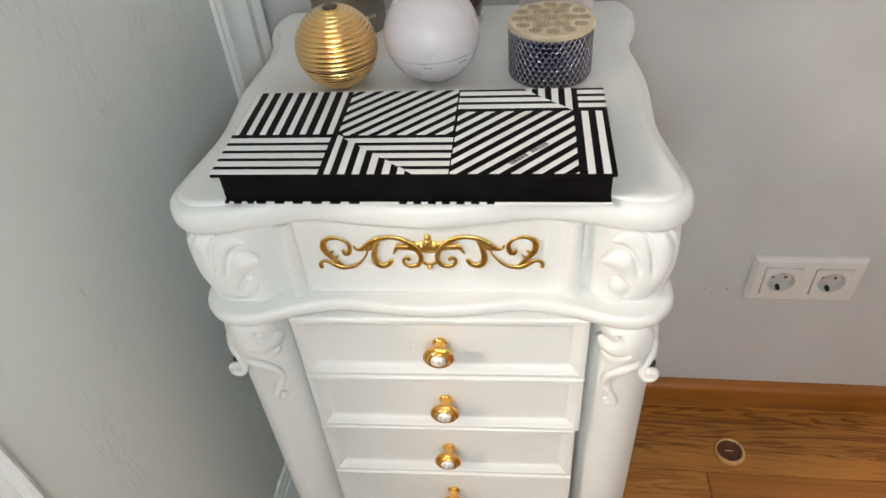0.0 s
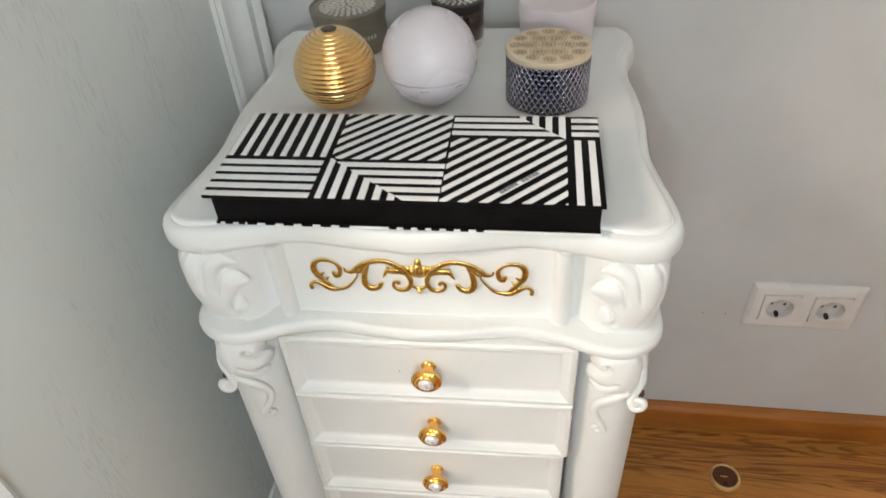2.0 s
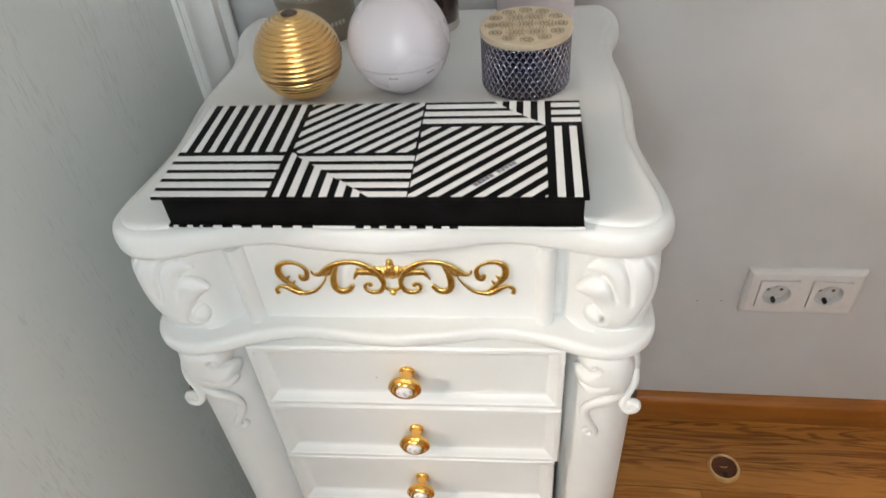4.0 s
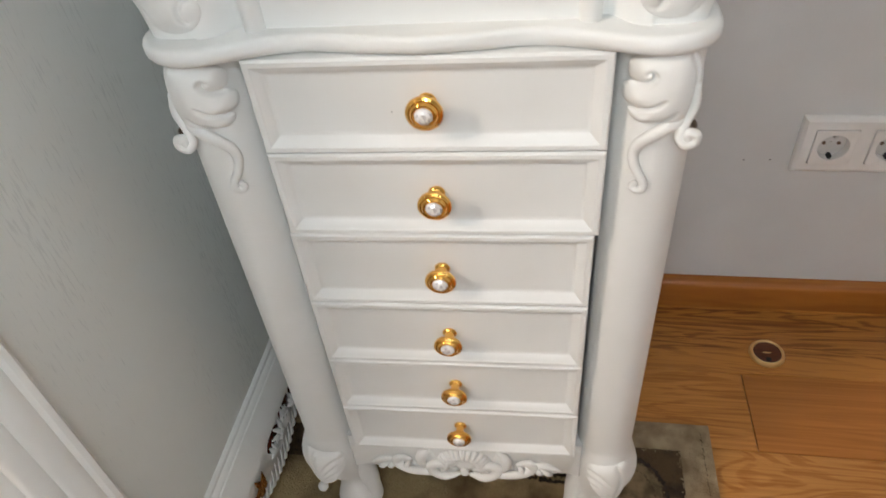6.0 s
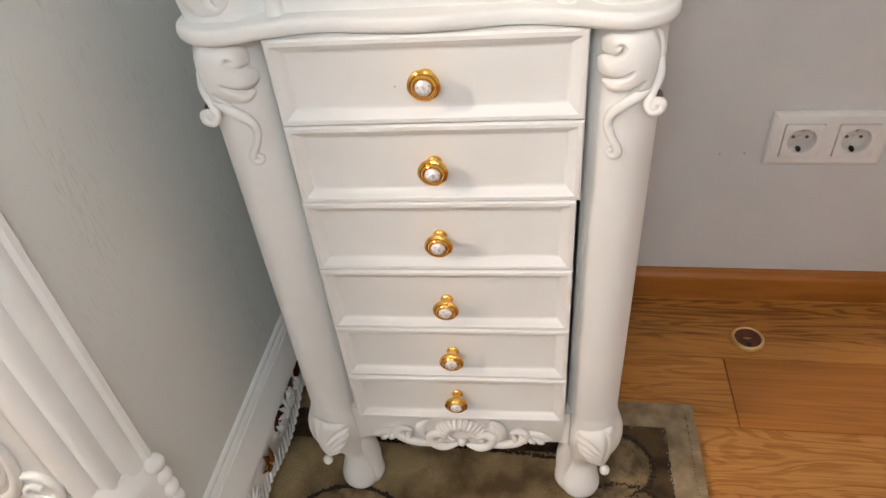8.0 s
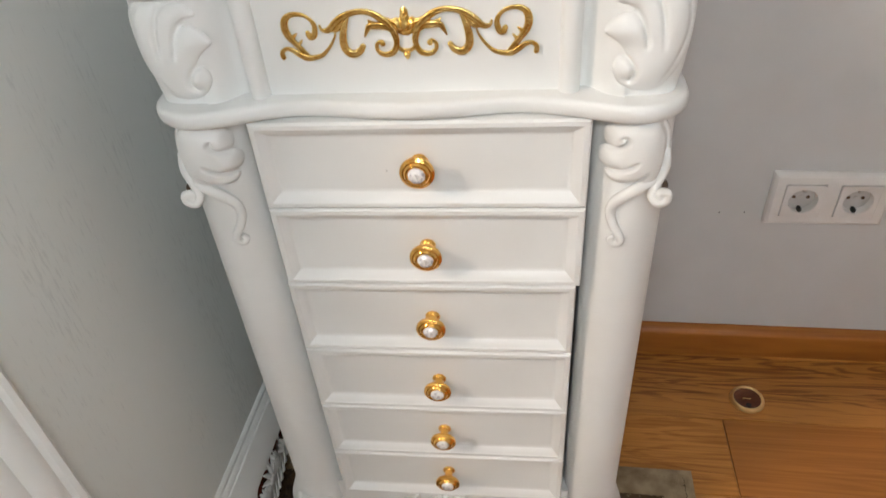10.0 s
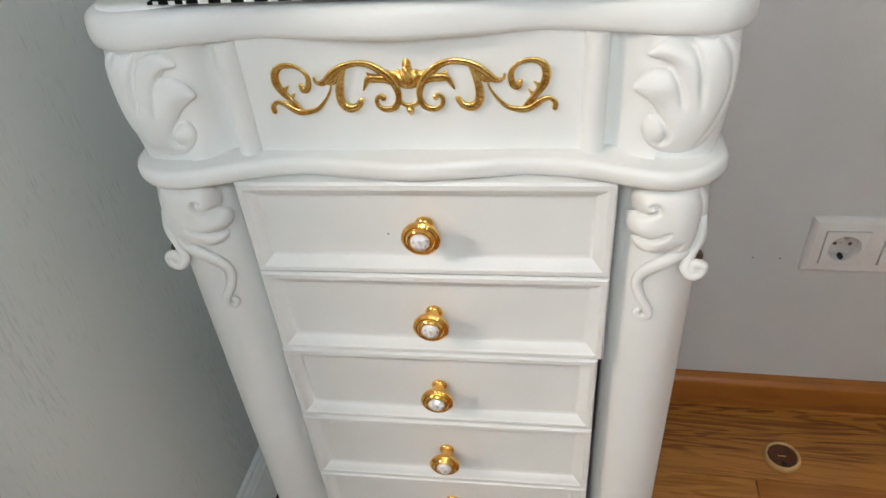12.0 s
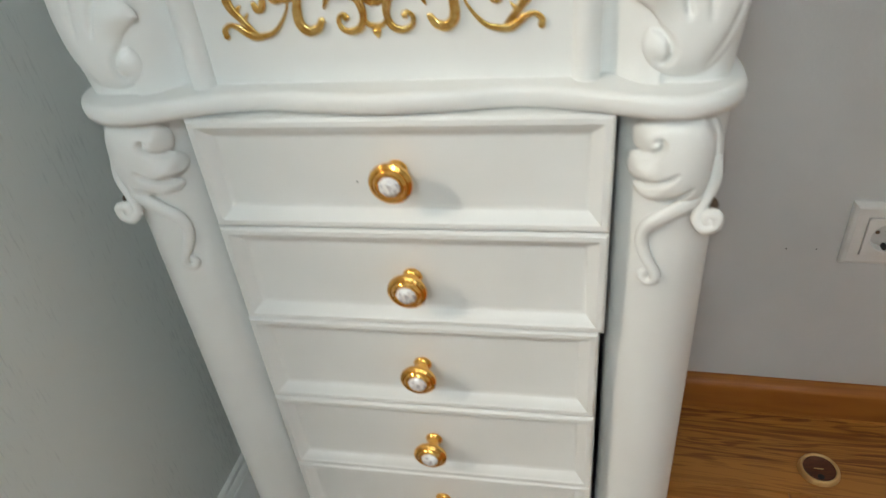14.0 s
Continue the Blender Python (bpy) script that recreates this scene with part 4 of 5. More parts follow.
# gilded ornament on the frieze
bm = bmesh.new()
GY = 0.0185
curves = [
    ([(-89.4, 709.6), (-89.7, 713.5), (-86.2, 716.4), (-81.7, 715.4), (-77.6, 712.3), (-72.5, 709.6), (-66.5, 709.6), (-60.3, 711.5), (-54.6, 716.8), (-50.4, 723), (-49, 727)], [1.9, 1.7, 1.5, 1.9, 2.1, 2.3, 1.9, 1.5, 1.1, 0.8, 0.6]),
    ([(-68.8, 728), (-67, 724.6), (-64, 726), (-63, 732.5), (-66, 737.4), (-71.6, 740.4), (-78.3, 740.4), (-82.8, 737.3), (-84.2, 731.7), (-82.7, 725.8), (-79, 720.6), (-74.6, 715), (-70, 710.5)], [1.6, 2.3, 2.2, 1.8, 1.3, 1.5, 1.9, 2.5, 2.8, 2.6, 2.2, 2.0, 1.0]),
    ([(-81, 722.5), (-79, 725.2), (-76.6, 727.2)], [1.5, 1.4, 0.4]),
    ([(-77.5, 718.2), (-75.4, 720.2), (-73.4, 722.6)], [1.4, 1.2, 0.4]),
    ([(-59.4, 732.4), (-58.1, 729.2), (-53.2, 729.3), (-46.7, 735), (-39.2, 739.4), (-30.1, 741.2), (-22.6, 740), (-15.6, 735.7), (-9.9, 730), (-6.9, 723), (-6.9, 717.1), (-9.6, 712.1), (-15.3, 710.4), (-20, 712.8), (-20.9, 717.2), (-18.1, 719.7), (-16.2, 717.9)], [0.8, 1.2, 2.2, 2.6, 2.2, 2.0, 2.2, 2.6, 2.5, 2.3, 2.0, 2.2, 2.0, 1.6, 1.4, 1.5, 2.1]),
    ([(-53, 728.6), (-47, 729.5), (-42.8, 735.5)], [1.0, 1.8, 1.0]),
    ([(-38.6, 738), (-42, 731), (-44, 722.6), (-43.4, 715.6), (-39.2, 711.8), (-33.6, 713), (-30.2, 717.6)], [1.0, 2.2, 2.7, 2.9, 3.0, 2.5, 1.9]),
    ([(-9.5, 728), (-14, 730.6), (-20.2, 731.2), (-24.6, 730.6), (-26.6, 727.4), (-28.6, 723.4)], [1.8, 2.5, 2.7, 2.2, 1.5, 0.6]),
    ([(-20, 732), (-23.4, 733.4), (-25, 735)], [1.8, 1.4, 0.4]),
    ([(-6.5, 716), (-3.5, 713.6), (0, 712.6)], [1.5, 1.5, 1.7]),
]
for pts, rad in curves:
    tube(bm, [(x / 1000, GY - r / 3500, z / 1000) for (x, z), r in zip(pts, rad)], [r / 1000 for r in rad], flat=0.62, n=6, segs=16, crease=0.5)
mirrored(bm)
relief(bm, [(-13.4, 736.2), (-9.6, 731.5), (-7.8, 727.4), (-4.5, 724.2), (0, 723), (4.5, 724.2), (7.8, 727.4), (9.6, 731.5), (13.4, 736.2), (8.6, 735.0), (5.6, 736.2), (3.6, 735.6), (2.9, 738.4), (2.6, 741.2), (0, 743.2), (-2.6, 741.2), (-2.9, 738.4), (-3.6, 735.6), (-5.6, 736.2), (-8.6, 735.0)], [([(-0.8, 724), (-2.6, 730), (-3.4, 735.5)], 0.9), ([(0.8, 724), (2.6, 730), (3.4, 735.5)], 0.9), ([(-3, 725), (-6.4, 730), (-7.6, 734.5)], 0.8), ([(3, 725), (6.4, 730), (7.6, 734.5)], 0.8), ([(-2.4, 738.2), (0, 737.0), (2.4, 738.2)], 0.7)], lambda x, z: 0.0195, high=0.0032, edge=0.0016, groove=0.0007, deep=0.0016, step=0.0004, soft=6)
tube(bm, [(0, GY, 0.7135), (0, GY - 0.001, 0.7105), (0, GY, 0.707)], [0.001, 0.0026, 0.0012], flat=0.85)
part("gilded_ornament", bm, LEAF_GOLD, cabinet, "gilded scrolling acanthus relief", angle=70)

# drawers
BOTTOMS = [0.5905, 0.5100, 0.4265, 0.3420, 0.2610, 0.1815]
TOPS = [0.6665, 0.5895, 0.5090, 0.4255, 0.3410, 0.2600]
HALF = 0.1266


def drawer_front(h, half):
    bm = bmesh.new()
    steps = [(0.0, 0.0225), (0.0, 0.0018), (0.0016, 0.0), (0.0052, 0.0), (0.0062, 0.0008), (0.0072, 0.0012), (0.0118, 0.0054), (0.0130, 0.0063), (0.0144, 0.0068), (0.0156, 0.0069)]
    loops = []
    for d, y in steps:
        loops.append([(-half + d, y, d), (half - d, y, d), (half - d, y, h - d), (-half + d, y, h - d)])
    rings(bm, loops)
    return bm


def knob_mesh():
    bm = bmesh.new()
    m = pose(0, 0.0036, 0, 90)
    lathe(bm, [(0.0064, -0.0036), (0.0068, -0.0026), (0.0064, -0.0014), (0.0046, 0.0), (0.0042, 0.0040), (0.0050, 0.0072), (0.0093, 0.0090), (0.0103, 0.0104), (0.0106, 0.0114), (0.0128, 0.0120), (0.0134, 0.0134), (0.0131, 0.0150), (0.0112, 0.0164), (0.0102, 0.0162), (0.0098, 0.0170), (0.0086, 0.0182), (0.0076, 0.0180), (0.0070, 0.0172), (0.0, 0.0172)], 40, m)
    return mesh_of("knob", bm, GOLD, 35)


def gem_mesh():
    bm = bmesh.new()
    m = pose(0, 0.0036, 0, 90)
    for k, (r, z) in enumerate(((0.0066, 0.0174), (0.0068, 0.0182), (0.0054, 0.0197), (0.0032, 0.0206))):
        for i in range(8):
            a = 2 * math.pi * (i + 0.5 * (k % 2)) / 8
            bm.verts.new(m @ Vector((r * math.cos(a), r * math.sin(a), z)))
    bmesh.ops.convex_hull(bm, input=list(bm.verts))
    bmesh.ops.split_edges(bm, edges=list(bm.edges))
    return mesh_of("gem", bm, CRYSTAL_SPARKLE, 5)


KNOB, GEM = knob_mesh(), gem_mesh()
GEM_Z = [0.630, 0.549, 0.466, 0.381, 0.300, 0.2245]
for i, (z0, z1) in enumerate(zip(BOTTOMS, TOPS)):
    dr = part("drawer", drawer_front(z1 - z0, HALF if i < 2 else HALF - 0.0008), WHITE, cabinet, angle=30)
    dr.location = ((0.0030, 0.0030, 0.0007, 0.0008, 0.0009, 0.0011)[i], (0, -0.0004, 0.0003, -0.0002, 0.0004, 0.0)[i], z0)
    for name, me in (("knob", KNOB), ("gem", GEM)):
        k = new(name, me)
        k.parent = dr
        k.location = (0.0, 0, GEM_Z[i] - z0)
        if name == "gem":
            k.rotation_euler = (0, radians(17 * i), 0)
            tagged(k, "round faceted clear crystal, sparkle painted on its facets")
        else:
            tagged(k, "polished gold stepped knob")

# tiny dark specks on two drawer fronts; the upper stands for lens dust
for dr_x, dr_z in ((-0.0235, 0.6215), (-0.022, 0.437)):
    bm = bmesh.new()
    ball(bm, (dr_x, 0.0068, dr_z), 0.0006, (1, 0.4, 1), 6, 4)
    part("dark_speck", bm, DARK_HOLE, cabinet, "tiny dark speck on the drawer front")

# ---- things on the top board ----
DECK = 0.783
# striped palette box
LW, LD = 0.2886, 0.119
palette = thing("makeup_box", pose(-0.1557, 0.0079, DECK, 0, 0, -1.15), "closed flat make-up box with black and white striped lid", "box")
bm = bmesh.new()
box(bm, 0.004, LW - 0.0015, 0.001, LD - 0.001, 0.0, 0.0018, 0.0004)
part("base_board", bm, BLACK, palette, "black base board with white edge marks")
bm = bmesh.new()
box(bm, 0.005, LW - 0.0025, 0.003, LD - 0.003, 0.0017, 0.0241, 0.0008)
part("tray", bm, BLACK, palette, "plain black tray")
bm = bmesh.new()
box(bm, 0.0, LW, 0.0, LD, 0.0242, 0.0272, 0.0006)
lid = part("lid", bm, BLACK, palette, "black lid printed with white stripes")
bm = bmesh.new()
box(bm, LW * 0.66, LW - 0.004, 0.0016, 0.0031, 0.0195, 0.0240, 0.0003)
part("magnet_flap", bm, BLACK, palette)


def clip(poly, nx, ny, d):
    """Keep the part of a flat polygon where nx*x + ny*y <= d."""
    out = []
    for i, b in enumerate(poly):
        a = poly[i - 1]
        fa, fb = nx * a[0] + ny * a[1] - d, nx * b[0] + ny * b[1] - d
        if (fa <= 0) != (fb <= 0):
            u = fa / (fa - fb)
            out.append((a[0] + u * (b[0] - a[0]), a[1] + u * (b[1] - a[1])))
        if fb <= 0:
            out.append(b)
    return out


def stripes(bm, poly, angle, pitch, phase=0.0, share=0.5, z0=0.0271, z1=0.02745):
    """White printed stripes that fill a convex field; angle: their run."""
    a = radians(angle)
    nx, ny = -math.sin(a), math.cos(a)
    ds = [nx * x + ny * y for x, y in poly]
    k = math.floor((min(ds) - phase) / pitch) - 1
    while phase + k * pitch < max(ds):
        d0 = phase + k * pitch
        q = clip(clip(poly, nx, ny, d0 + pitch * share), -nx, -ny, -d0)
        k += 1
        if len(q) < 3:
            continue
        area = abs(sum(q[i - 1][0] * q[i][1] - q[i][0] * q[i - 1][1] for i in range(len(q)))) / 2
        if area < 4e-7:
            continue
        top = [bm.verts.new((x, y, z1)) for x, y in q]
        low = [bm.verts.new((x, y, z0)) for x, y in q]
        bm.faces.new(top)
        for i in range(len(q)):
            bm.faces.new((low[i - 1], low[i], top[i], top[i - 1]))


def rect(u0, u1, v0, v1):
    return [(u0, v0), (u1, v0), (u1, v1), (u0, v1)]


bm = bmesh.new()
e = 0.0004
stripes(bm, rect(0.0004, 0.0808, 0.0530, LD - e), 90, 0.01066, -0.0055, 0.445)
stripes(bm, [(0.0895, 0.0510), (0.1725, 0.0510), (0.1725, LD - e), (0.0845, LD - e), (0.0845, 0.0560)], 44.3, 0.01028, -0.0388, 0.49)
stripes(bm, rect(e, 0.0800, e, 0.0485), 0, 0.0104, 0.0, 0.60)
stripes(bm, [(0.0848, e), (0.1486, e), (0.0866, 0.0508), (0.0848, 0.0512)], 90, 0.01064, -0.0893, 0.50)
stripes(bm, [(0.1482, e), (0.1735, e), (0.1735, 0.0472), (0.0894, 0.0472)], 0, 0.0102, 0.0, 0.56)
stripes(bm, [(0.1745, e), (0.2630, e), (0.2630, 0.0832), (0.1745, 0.0832)], 45, 0.01043, -0.1368, 0.45)
stripes(bm, [(0.1738, 0.0868), (0.2600, 0.0868), (0.2242, LD - e), (0.1738, LD - e)], 0, 0.0104, 0.0882, 0.58)
stripes(bm, [(0.2630, 0.0838), (0.2630, LD - e), (0.2244, LD - e)], 90, 0.0104, -0.2627, 0.51)
stripes(bm, rect(0.2676, 0.2846, e, 0.0825), 90, 0.0105, -0.2845, 0.49)
stripes(bm, rect(0.2672, LW - e, 0.0868, LD - e), 0, 0.0104, 0.0885, 0.56)
stripes(bm, [(0.0004, 0.1120), (0.0062, 0.1120), (0.0100, 0.1160), (0.0062, 0.1186), (0.0004, 0.1150)], 135, 0.02, 0.077, 0.6)
part("stripe_print", bm, PRINT, lid, "white printed stripes")
# unreadable brand words as plain bars along a stripe
bm = bmesh.new()
for k in range(11):
    if k == 5:
        continue
    box(bm, -0.0014, 0.0014, -0.0019, 0.0019, 0.02746, 0.0276, m=pose(0.2170 + 0.0034 * k * math.cos(radians(45)), 0.0130 + 0.0034 * k * math.sin(radians(45)), 0, 0, 0, 45))
part("lettering_bars", bm, SILVER, lid)
marks = [(0.008, 0.0034), (0.0178, 0.004), (0.027, 0.0018), (0.0365, 0.0062), (0.0505, 0.006), (0.0645, 0.006), (0.079, 0.0058), (0.093, 0.006), (0.107, 0.029), (0.142, 0.0046), (0.1525, 0.0046), (0.163, 0.0042), (0.1732, 0.0045), (0.1837, 0.0046), (0.1943, 0.0052), (0.2052, 0.0822)]
for u, w in marks:
    bm = bmesh.new()
    box(bm, u, u + w, 0.0006, 0.0014, 0.0002, 0.0021)
    part("edge_mark", bm, PRINT, palette, "white printed edge mark")

# ribbed gold ball
gold = thing("candle_ball", pose(-0.0950, 0.191, DECK), "round ribbed gold candle holder with small dark cap", "candle holder")
R = 0.0372


def ribbed(a0, a1, count):
    out = []
    steps = count * 8
    for i in range(steps + 1):
        a = a0 + (a1 - a0) * i / steps
        w = 0.0011 * abs(math.sin(math.pi * i / 8)) ** 0.6
        out.append(((R - 0.0011 + w) * math.cos(a), R + (R - 0.0011 + w) * math.sin(a)))
    return out


bm = bmesh.new()
lathe(bm, [(0.0, 0.0)] + [(0.010, 0.0), (0.012, 0.0005)] + ribbed(radians(-66), radians(-17), 7) + [(0.030, R - 0.0105)], 56)
part("bowl", bm, BALL_GOLD, gold, "ribbed gold bowl", angle=50)
bm = bmesh.new()
lathe(bm, [(0.030, R - 0.0103)] + ribbed(radians(-14.5), radians(78), 13) + [(0.006, 2 * R - 0.0005)], 56)
part("dome_lid", bm, BALL_GOLD, gold, "ribbed gold dome", angle=50)
bm = bmesh.new()
lathe(bm, [(0.0068, 2 * R - 0.0022), (0.0070, 2 * R - 0.0004), (0.0055, 2 * R + 0.0004), (0.0, 2 * R + 0.0001)], 24)
part("cap", bm, CAP, gold, "small dark bronze cap")

# pale pink ball
pearl = thing("candle_globe", pose(-0.0092, 0.2010, DECK), "glossy pale pink globe candle with a fine seam", "candle holder")
R2 = 0.0428
bm = bmesh.new()
lathe(bm, [(0.0, 0.0), (0.014, 0.0)] + [(R2 * math.cos(a), R2 + R2 * math.sin(a)) for a in (radians(-68 + 54 * k / 14) for k in range(15))] + [(0.0395, R2 - 0.0095)], 64)
part("bowl", bm, PEARL, pearl)
bm = bmesh.new()
lathe(bm, [(0.0395, R2 - 0.0094)] + [(R2 * 1.004 * math.cos(a), R2 + R2 * 1.004 * math.sin(a)) for a in (radians(-12.4 + 102.4 * k / 26) for k in range(27))], 64)
part("dome_lid", bm, PEARL, pearl)
for c in (-96, -50):
    bm = bmesh.new()
    for k in range(6):
        a = radians(c + 1.9 * k)
        z = R2 - 0.0145
        r = math.sqrt(R2 ** 2 - 0.0145 ** 2)
        h = (0.0022, 0.0012, 0.0013, 0.0011, 0.0014, 0.0011)[k]
        box(bm, -0.00035, 0.00035, -0.0002, 0.0002, -h / 2, h / 2, m=Matrix.Translation((r * math.cos(a), r * math.sin(a), z)) @ Matrix.Rotation(a + math.pi / 2, 4, "Z"))
    part("lettering_bars", bm, TAUPE, pearl)

# navy jar with scale lattice
jar = thing("patterned_jar", pose(0.0968, 0.2045, DECK), "navy jar with silver scale pattern and champagne metal lid", "jar")
RJ, HJ = 0.0370, 0.0452
bm = bmesh.new()
lathe(bm, [(0.0, 0.0), (RJ - 0.002, 0.0), (RJ, 0.002), (RJ, HJ)], 64)
part("body", bm, NAVY, jar)
bm = bmesh.new()
rows, cols = 10, 42
for j in range(rows):
    for i in range(cols):
        a0 = 2 * math.pi * (i + 0.5 * (j % 2)) / cols
        zc = 0.0015 + j * (HJ - 0.002) / rows
        hw, hh = math.pi / cols, (HJ - 0.002) / rows * 1.05
        ps = []
        for k in range(7):
            w = math.pi * k / 6
            a = a0 + hw * math.cos(w)
            ps.append((a, zc + hh * math.sin(w)))
        va, vb, vc = [], [], []
        for k, (a, z) in enumerate(ps):
            w = math.pi * k / 6
            q = 0.78
            ai, zi = a0 + hw * q * math.cos(w), zc + hh * q * math.sin(w)
            va.append(bm.verts.new((RJ * math.cos(a), RJ * math.sin(a), z)))
            am, zm = (a + ai) / 2, (z + zi) / 2
            vb.append(bm.verts.new(((RJ + 0.0006) * math.cos(am), (RJ + 0.0006) * math.sin(am), zm)))
            vc.append(bm.verts.new((RJ * math.cos(ai), RJ * math.sin(ai), zi)))
        for k in range(6):
            bm.faces.new((va[k], va[k + 1], vb[k + 1], vb[k]))
            bm.faces.new((vb[k], vb[k + 1], vc[k + 1], vc[k]))
tagged(part("scale_lattice", bm, SILVER, jar, "raised silver fish-scale lattice", angle=180), kind="stuff")
bm = bmesh.new()
lathe(bm, [(RJ - 0.003, HJ), (RJ + 0.0008, HJ + 0.0003), (RJ + 0.0012, HJ + 0.0025), (RJ + 0.0008, HJ + 0.0052), (RJ - 0.0005, HJ + 0.0060), (RJ - 0.004, HJ + 0.0058), (0.0, HJ + 0.0058)], 64)
lid2 = part("lid", bm, BRASS_LID, jar, "champagne metal lid with engraved rosettes")
bm = bmesh.new()
for ring_r, count in ((0.0, 1), (0.0165, 6), (0.0287, 12)):
    for i in range(count):
        ca = 2 * math.pi * i / count
        cx, cy = ring_r * math.cos(ca), ring_r * math.sin(ca)
        for k in range(16):
            a = 2 * math.pi * k / 16
            for r0, r1 in ((0.0012, 0.0032), (0.0042, 0.0056)) if ring_r > 0.02 else ((0.0012, 0.0032), (0.0042, 0.0060), (0.0068, 0.0082)):
                m = pose(cx, cy, 0, 0, 0, math.degrees(a))
                box(bm, r0, r1, -0.0004, 0.0004, HJ + 0.0057, HJ + 0.0061, m=m)
part("engraving", bm, BRASS_DARK, lid2)


def petals(bm, z, radii, counts, size):
    for r, c in zip(radii, counts):
        for i in range(c):
            a = 2 * math.pi * (i + 0.5 * (r > 0.015)) / c
            g = bmesh.ops.create_uvsphere(bm, u_segments=8, v_segments=5, radius=1)
            m = pose(r * math.cos(a), r * math.sin(a), z, 0, 0, math.degrees(a)) @ Matrix.Diagonal((size, size * 0.62, size * 0.3, 1))
            bmesh.ops.transform(bm, matrix=m, verts=g["verts"])


# taupe tin
tin = thing("candle_tin", pose(-0.110, 0.322, DECK), "round taupe metal candle tin with petal rosette lid", "tin")
bm = bmesh.new()
lathe(bm, [(0.0, 0.0), (0.037, 0.0), (0.0385, 0.0015), (0.0385, 0.036)], 56)
part("body", bm, TAUPE, tin)
bm = bmesh.new()
lathe(bm, [(0.037, 0.0362), (0.0398, 0.0363), (0.0402, 0.044), (0.0398, 0.0455), (0.0385, 0.0458), (0.0370, 0.0440), (0.0, 0.0440)], 56)
tl = part("lid", bm, TAUPE, tin)
bm = bmesh.new()
petals(bm, 0.0442, (0.027, 0.0215, 0.016, 0.0105, 0.005), (26, 22, 17, 11, 5), 0.0035)
tagged(part("petal_rosette", bm, PETAL, tl, "pale enamel petals"), kind="stuff")
bm = bmesh.new()
for k in range(5):
    a = radians(-62 + 6.5 * k)
    box(bm, -0.0013, 0.0013, -0.0003, 0.0003, -0.002, 0.002, m=Matrix.Translation((0.0386 * math.cos(a), 0.0386 * math.sin(a), 0.020)) @ Matrix.Rotation(a + math.pi / 2, 4, "Z"))
part("lettering_bars", bm, PETAL, tin)

# dark glass candle
dark = thing("candle_glass", pose(0.006, 0.327, DECK), "dark brown glass candle with black petal lid", "candle")
bm = bmesh.new()
lathe(bm, [(0.0, 0.0), (0.0255, 0.0), (0.0268, 0.0015), (0.0268, 0.009)], 44)
part("foot_band", bm, PETAL, dark, "pale band at the foot")
bm = bmesh.new()
lathe(bm, [(0.0265, 0.0091), (0.0268, 0.0095), (0.0268, 0.037), (0.0255, 0.039)], 44)
part("glass", bm, DARK_GLASS, dark)
bm = bmesh.new()
lathe(bm, [(0.0250, 0.0391), (0.0272, 0.0392), (0.0274, 0.0475), (0.0262, 0.0486), (0.0, 0.0486)], 44)
dl = part("lid", bm, BLACK_LID, dark)
bm = bmesh.new()
petals(bm, 0.0487, (0.0195, 0.0145, 0.0095, 0.0045), (20, 15, 10, 5), 0.0031)
tagged(part("petal_rosette", bm, PETAL, dl, "pale enamel petals"), kind="stuff")

# pale pink round box
pink = thing("round_gift_box", pose(0.108, 0.322, DECK), "round pale pink card box with lid", "box")
bm = bmesh.new()
lathe(bm, [(0.0, 0.0), (0.0372, 0.0), (0.0376, 0.0008), (0.0376, 0.033)], 56)
part("body", bm, PINK, pink)
bm = bmesh.new()
lathe(bm, [(0.0376, 0.0331), (0.0388, 0.0332), (0.0388, 0.047), (0.0380, 0.0478), (0.0, 0.0478)], 56)
part("lid", bm, PINK, pink)

# ---- double wall socket ----
socket = thing("double_socket", ROOM @ pose(0.0, WALL_Y, 0.0), "white plastic double wall socket", "socket")
SX, SZ, SW, SH = 0.4165, 0.2715, 0.1625, 0.0885
bm = bmesh.new()
rings(bm, [[(SX + d, y, SZ + d), (SX + SW - d, y, SZ + d), (SX + SW - d, y, SZ + SH - d), (SX + d, y, SZ + SH - d)] for d, y in ((0, 0), (0, -0.004), (0.002, -0.007), (0.006, -0.0095), (0.0102, -0.0100))], cap0=False, cap1=False)
mx, mz = SX + SW / 2, SZ + SH / 2
for a, b, c, d in ((SX + 0.010, SX + SW - 0.010, mz + 0.0272, SZ + SH - 0.010), (SX + 0.010, SX + SW - 0.010, SZ + 0.010, mz - 0.0272), (SX + 0.010, mx - 0.0638, mz - 0.0272, mz + 0.0272), (mx - 0.0092, mx + 0.0092, mz - 0.0272, mz + 0.0272), (mx + 0.0638, SX + SW - 0.010, mz - 0.0272, mz + 0.0272)):
    box(bm, a, b, -0.0101, -0.002, c, d)
part("frame", bm, PLASTIC, socket, angle=20)
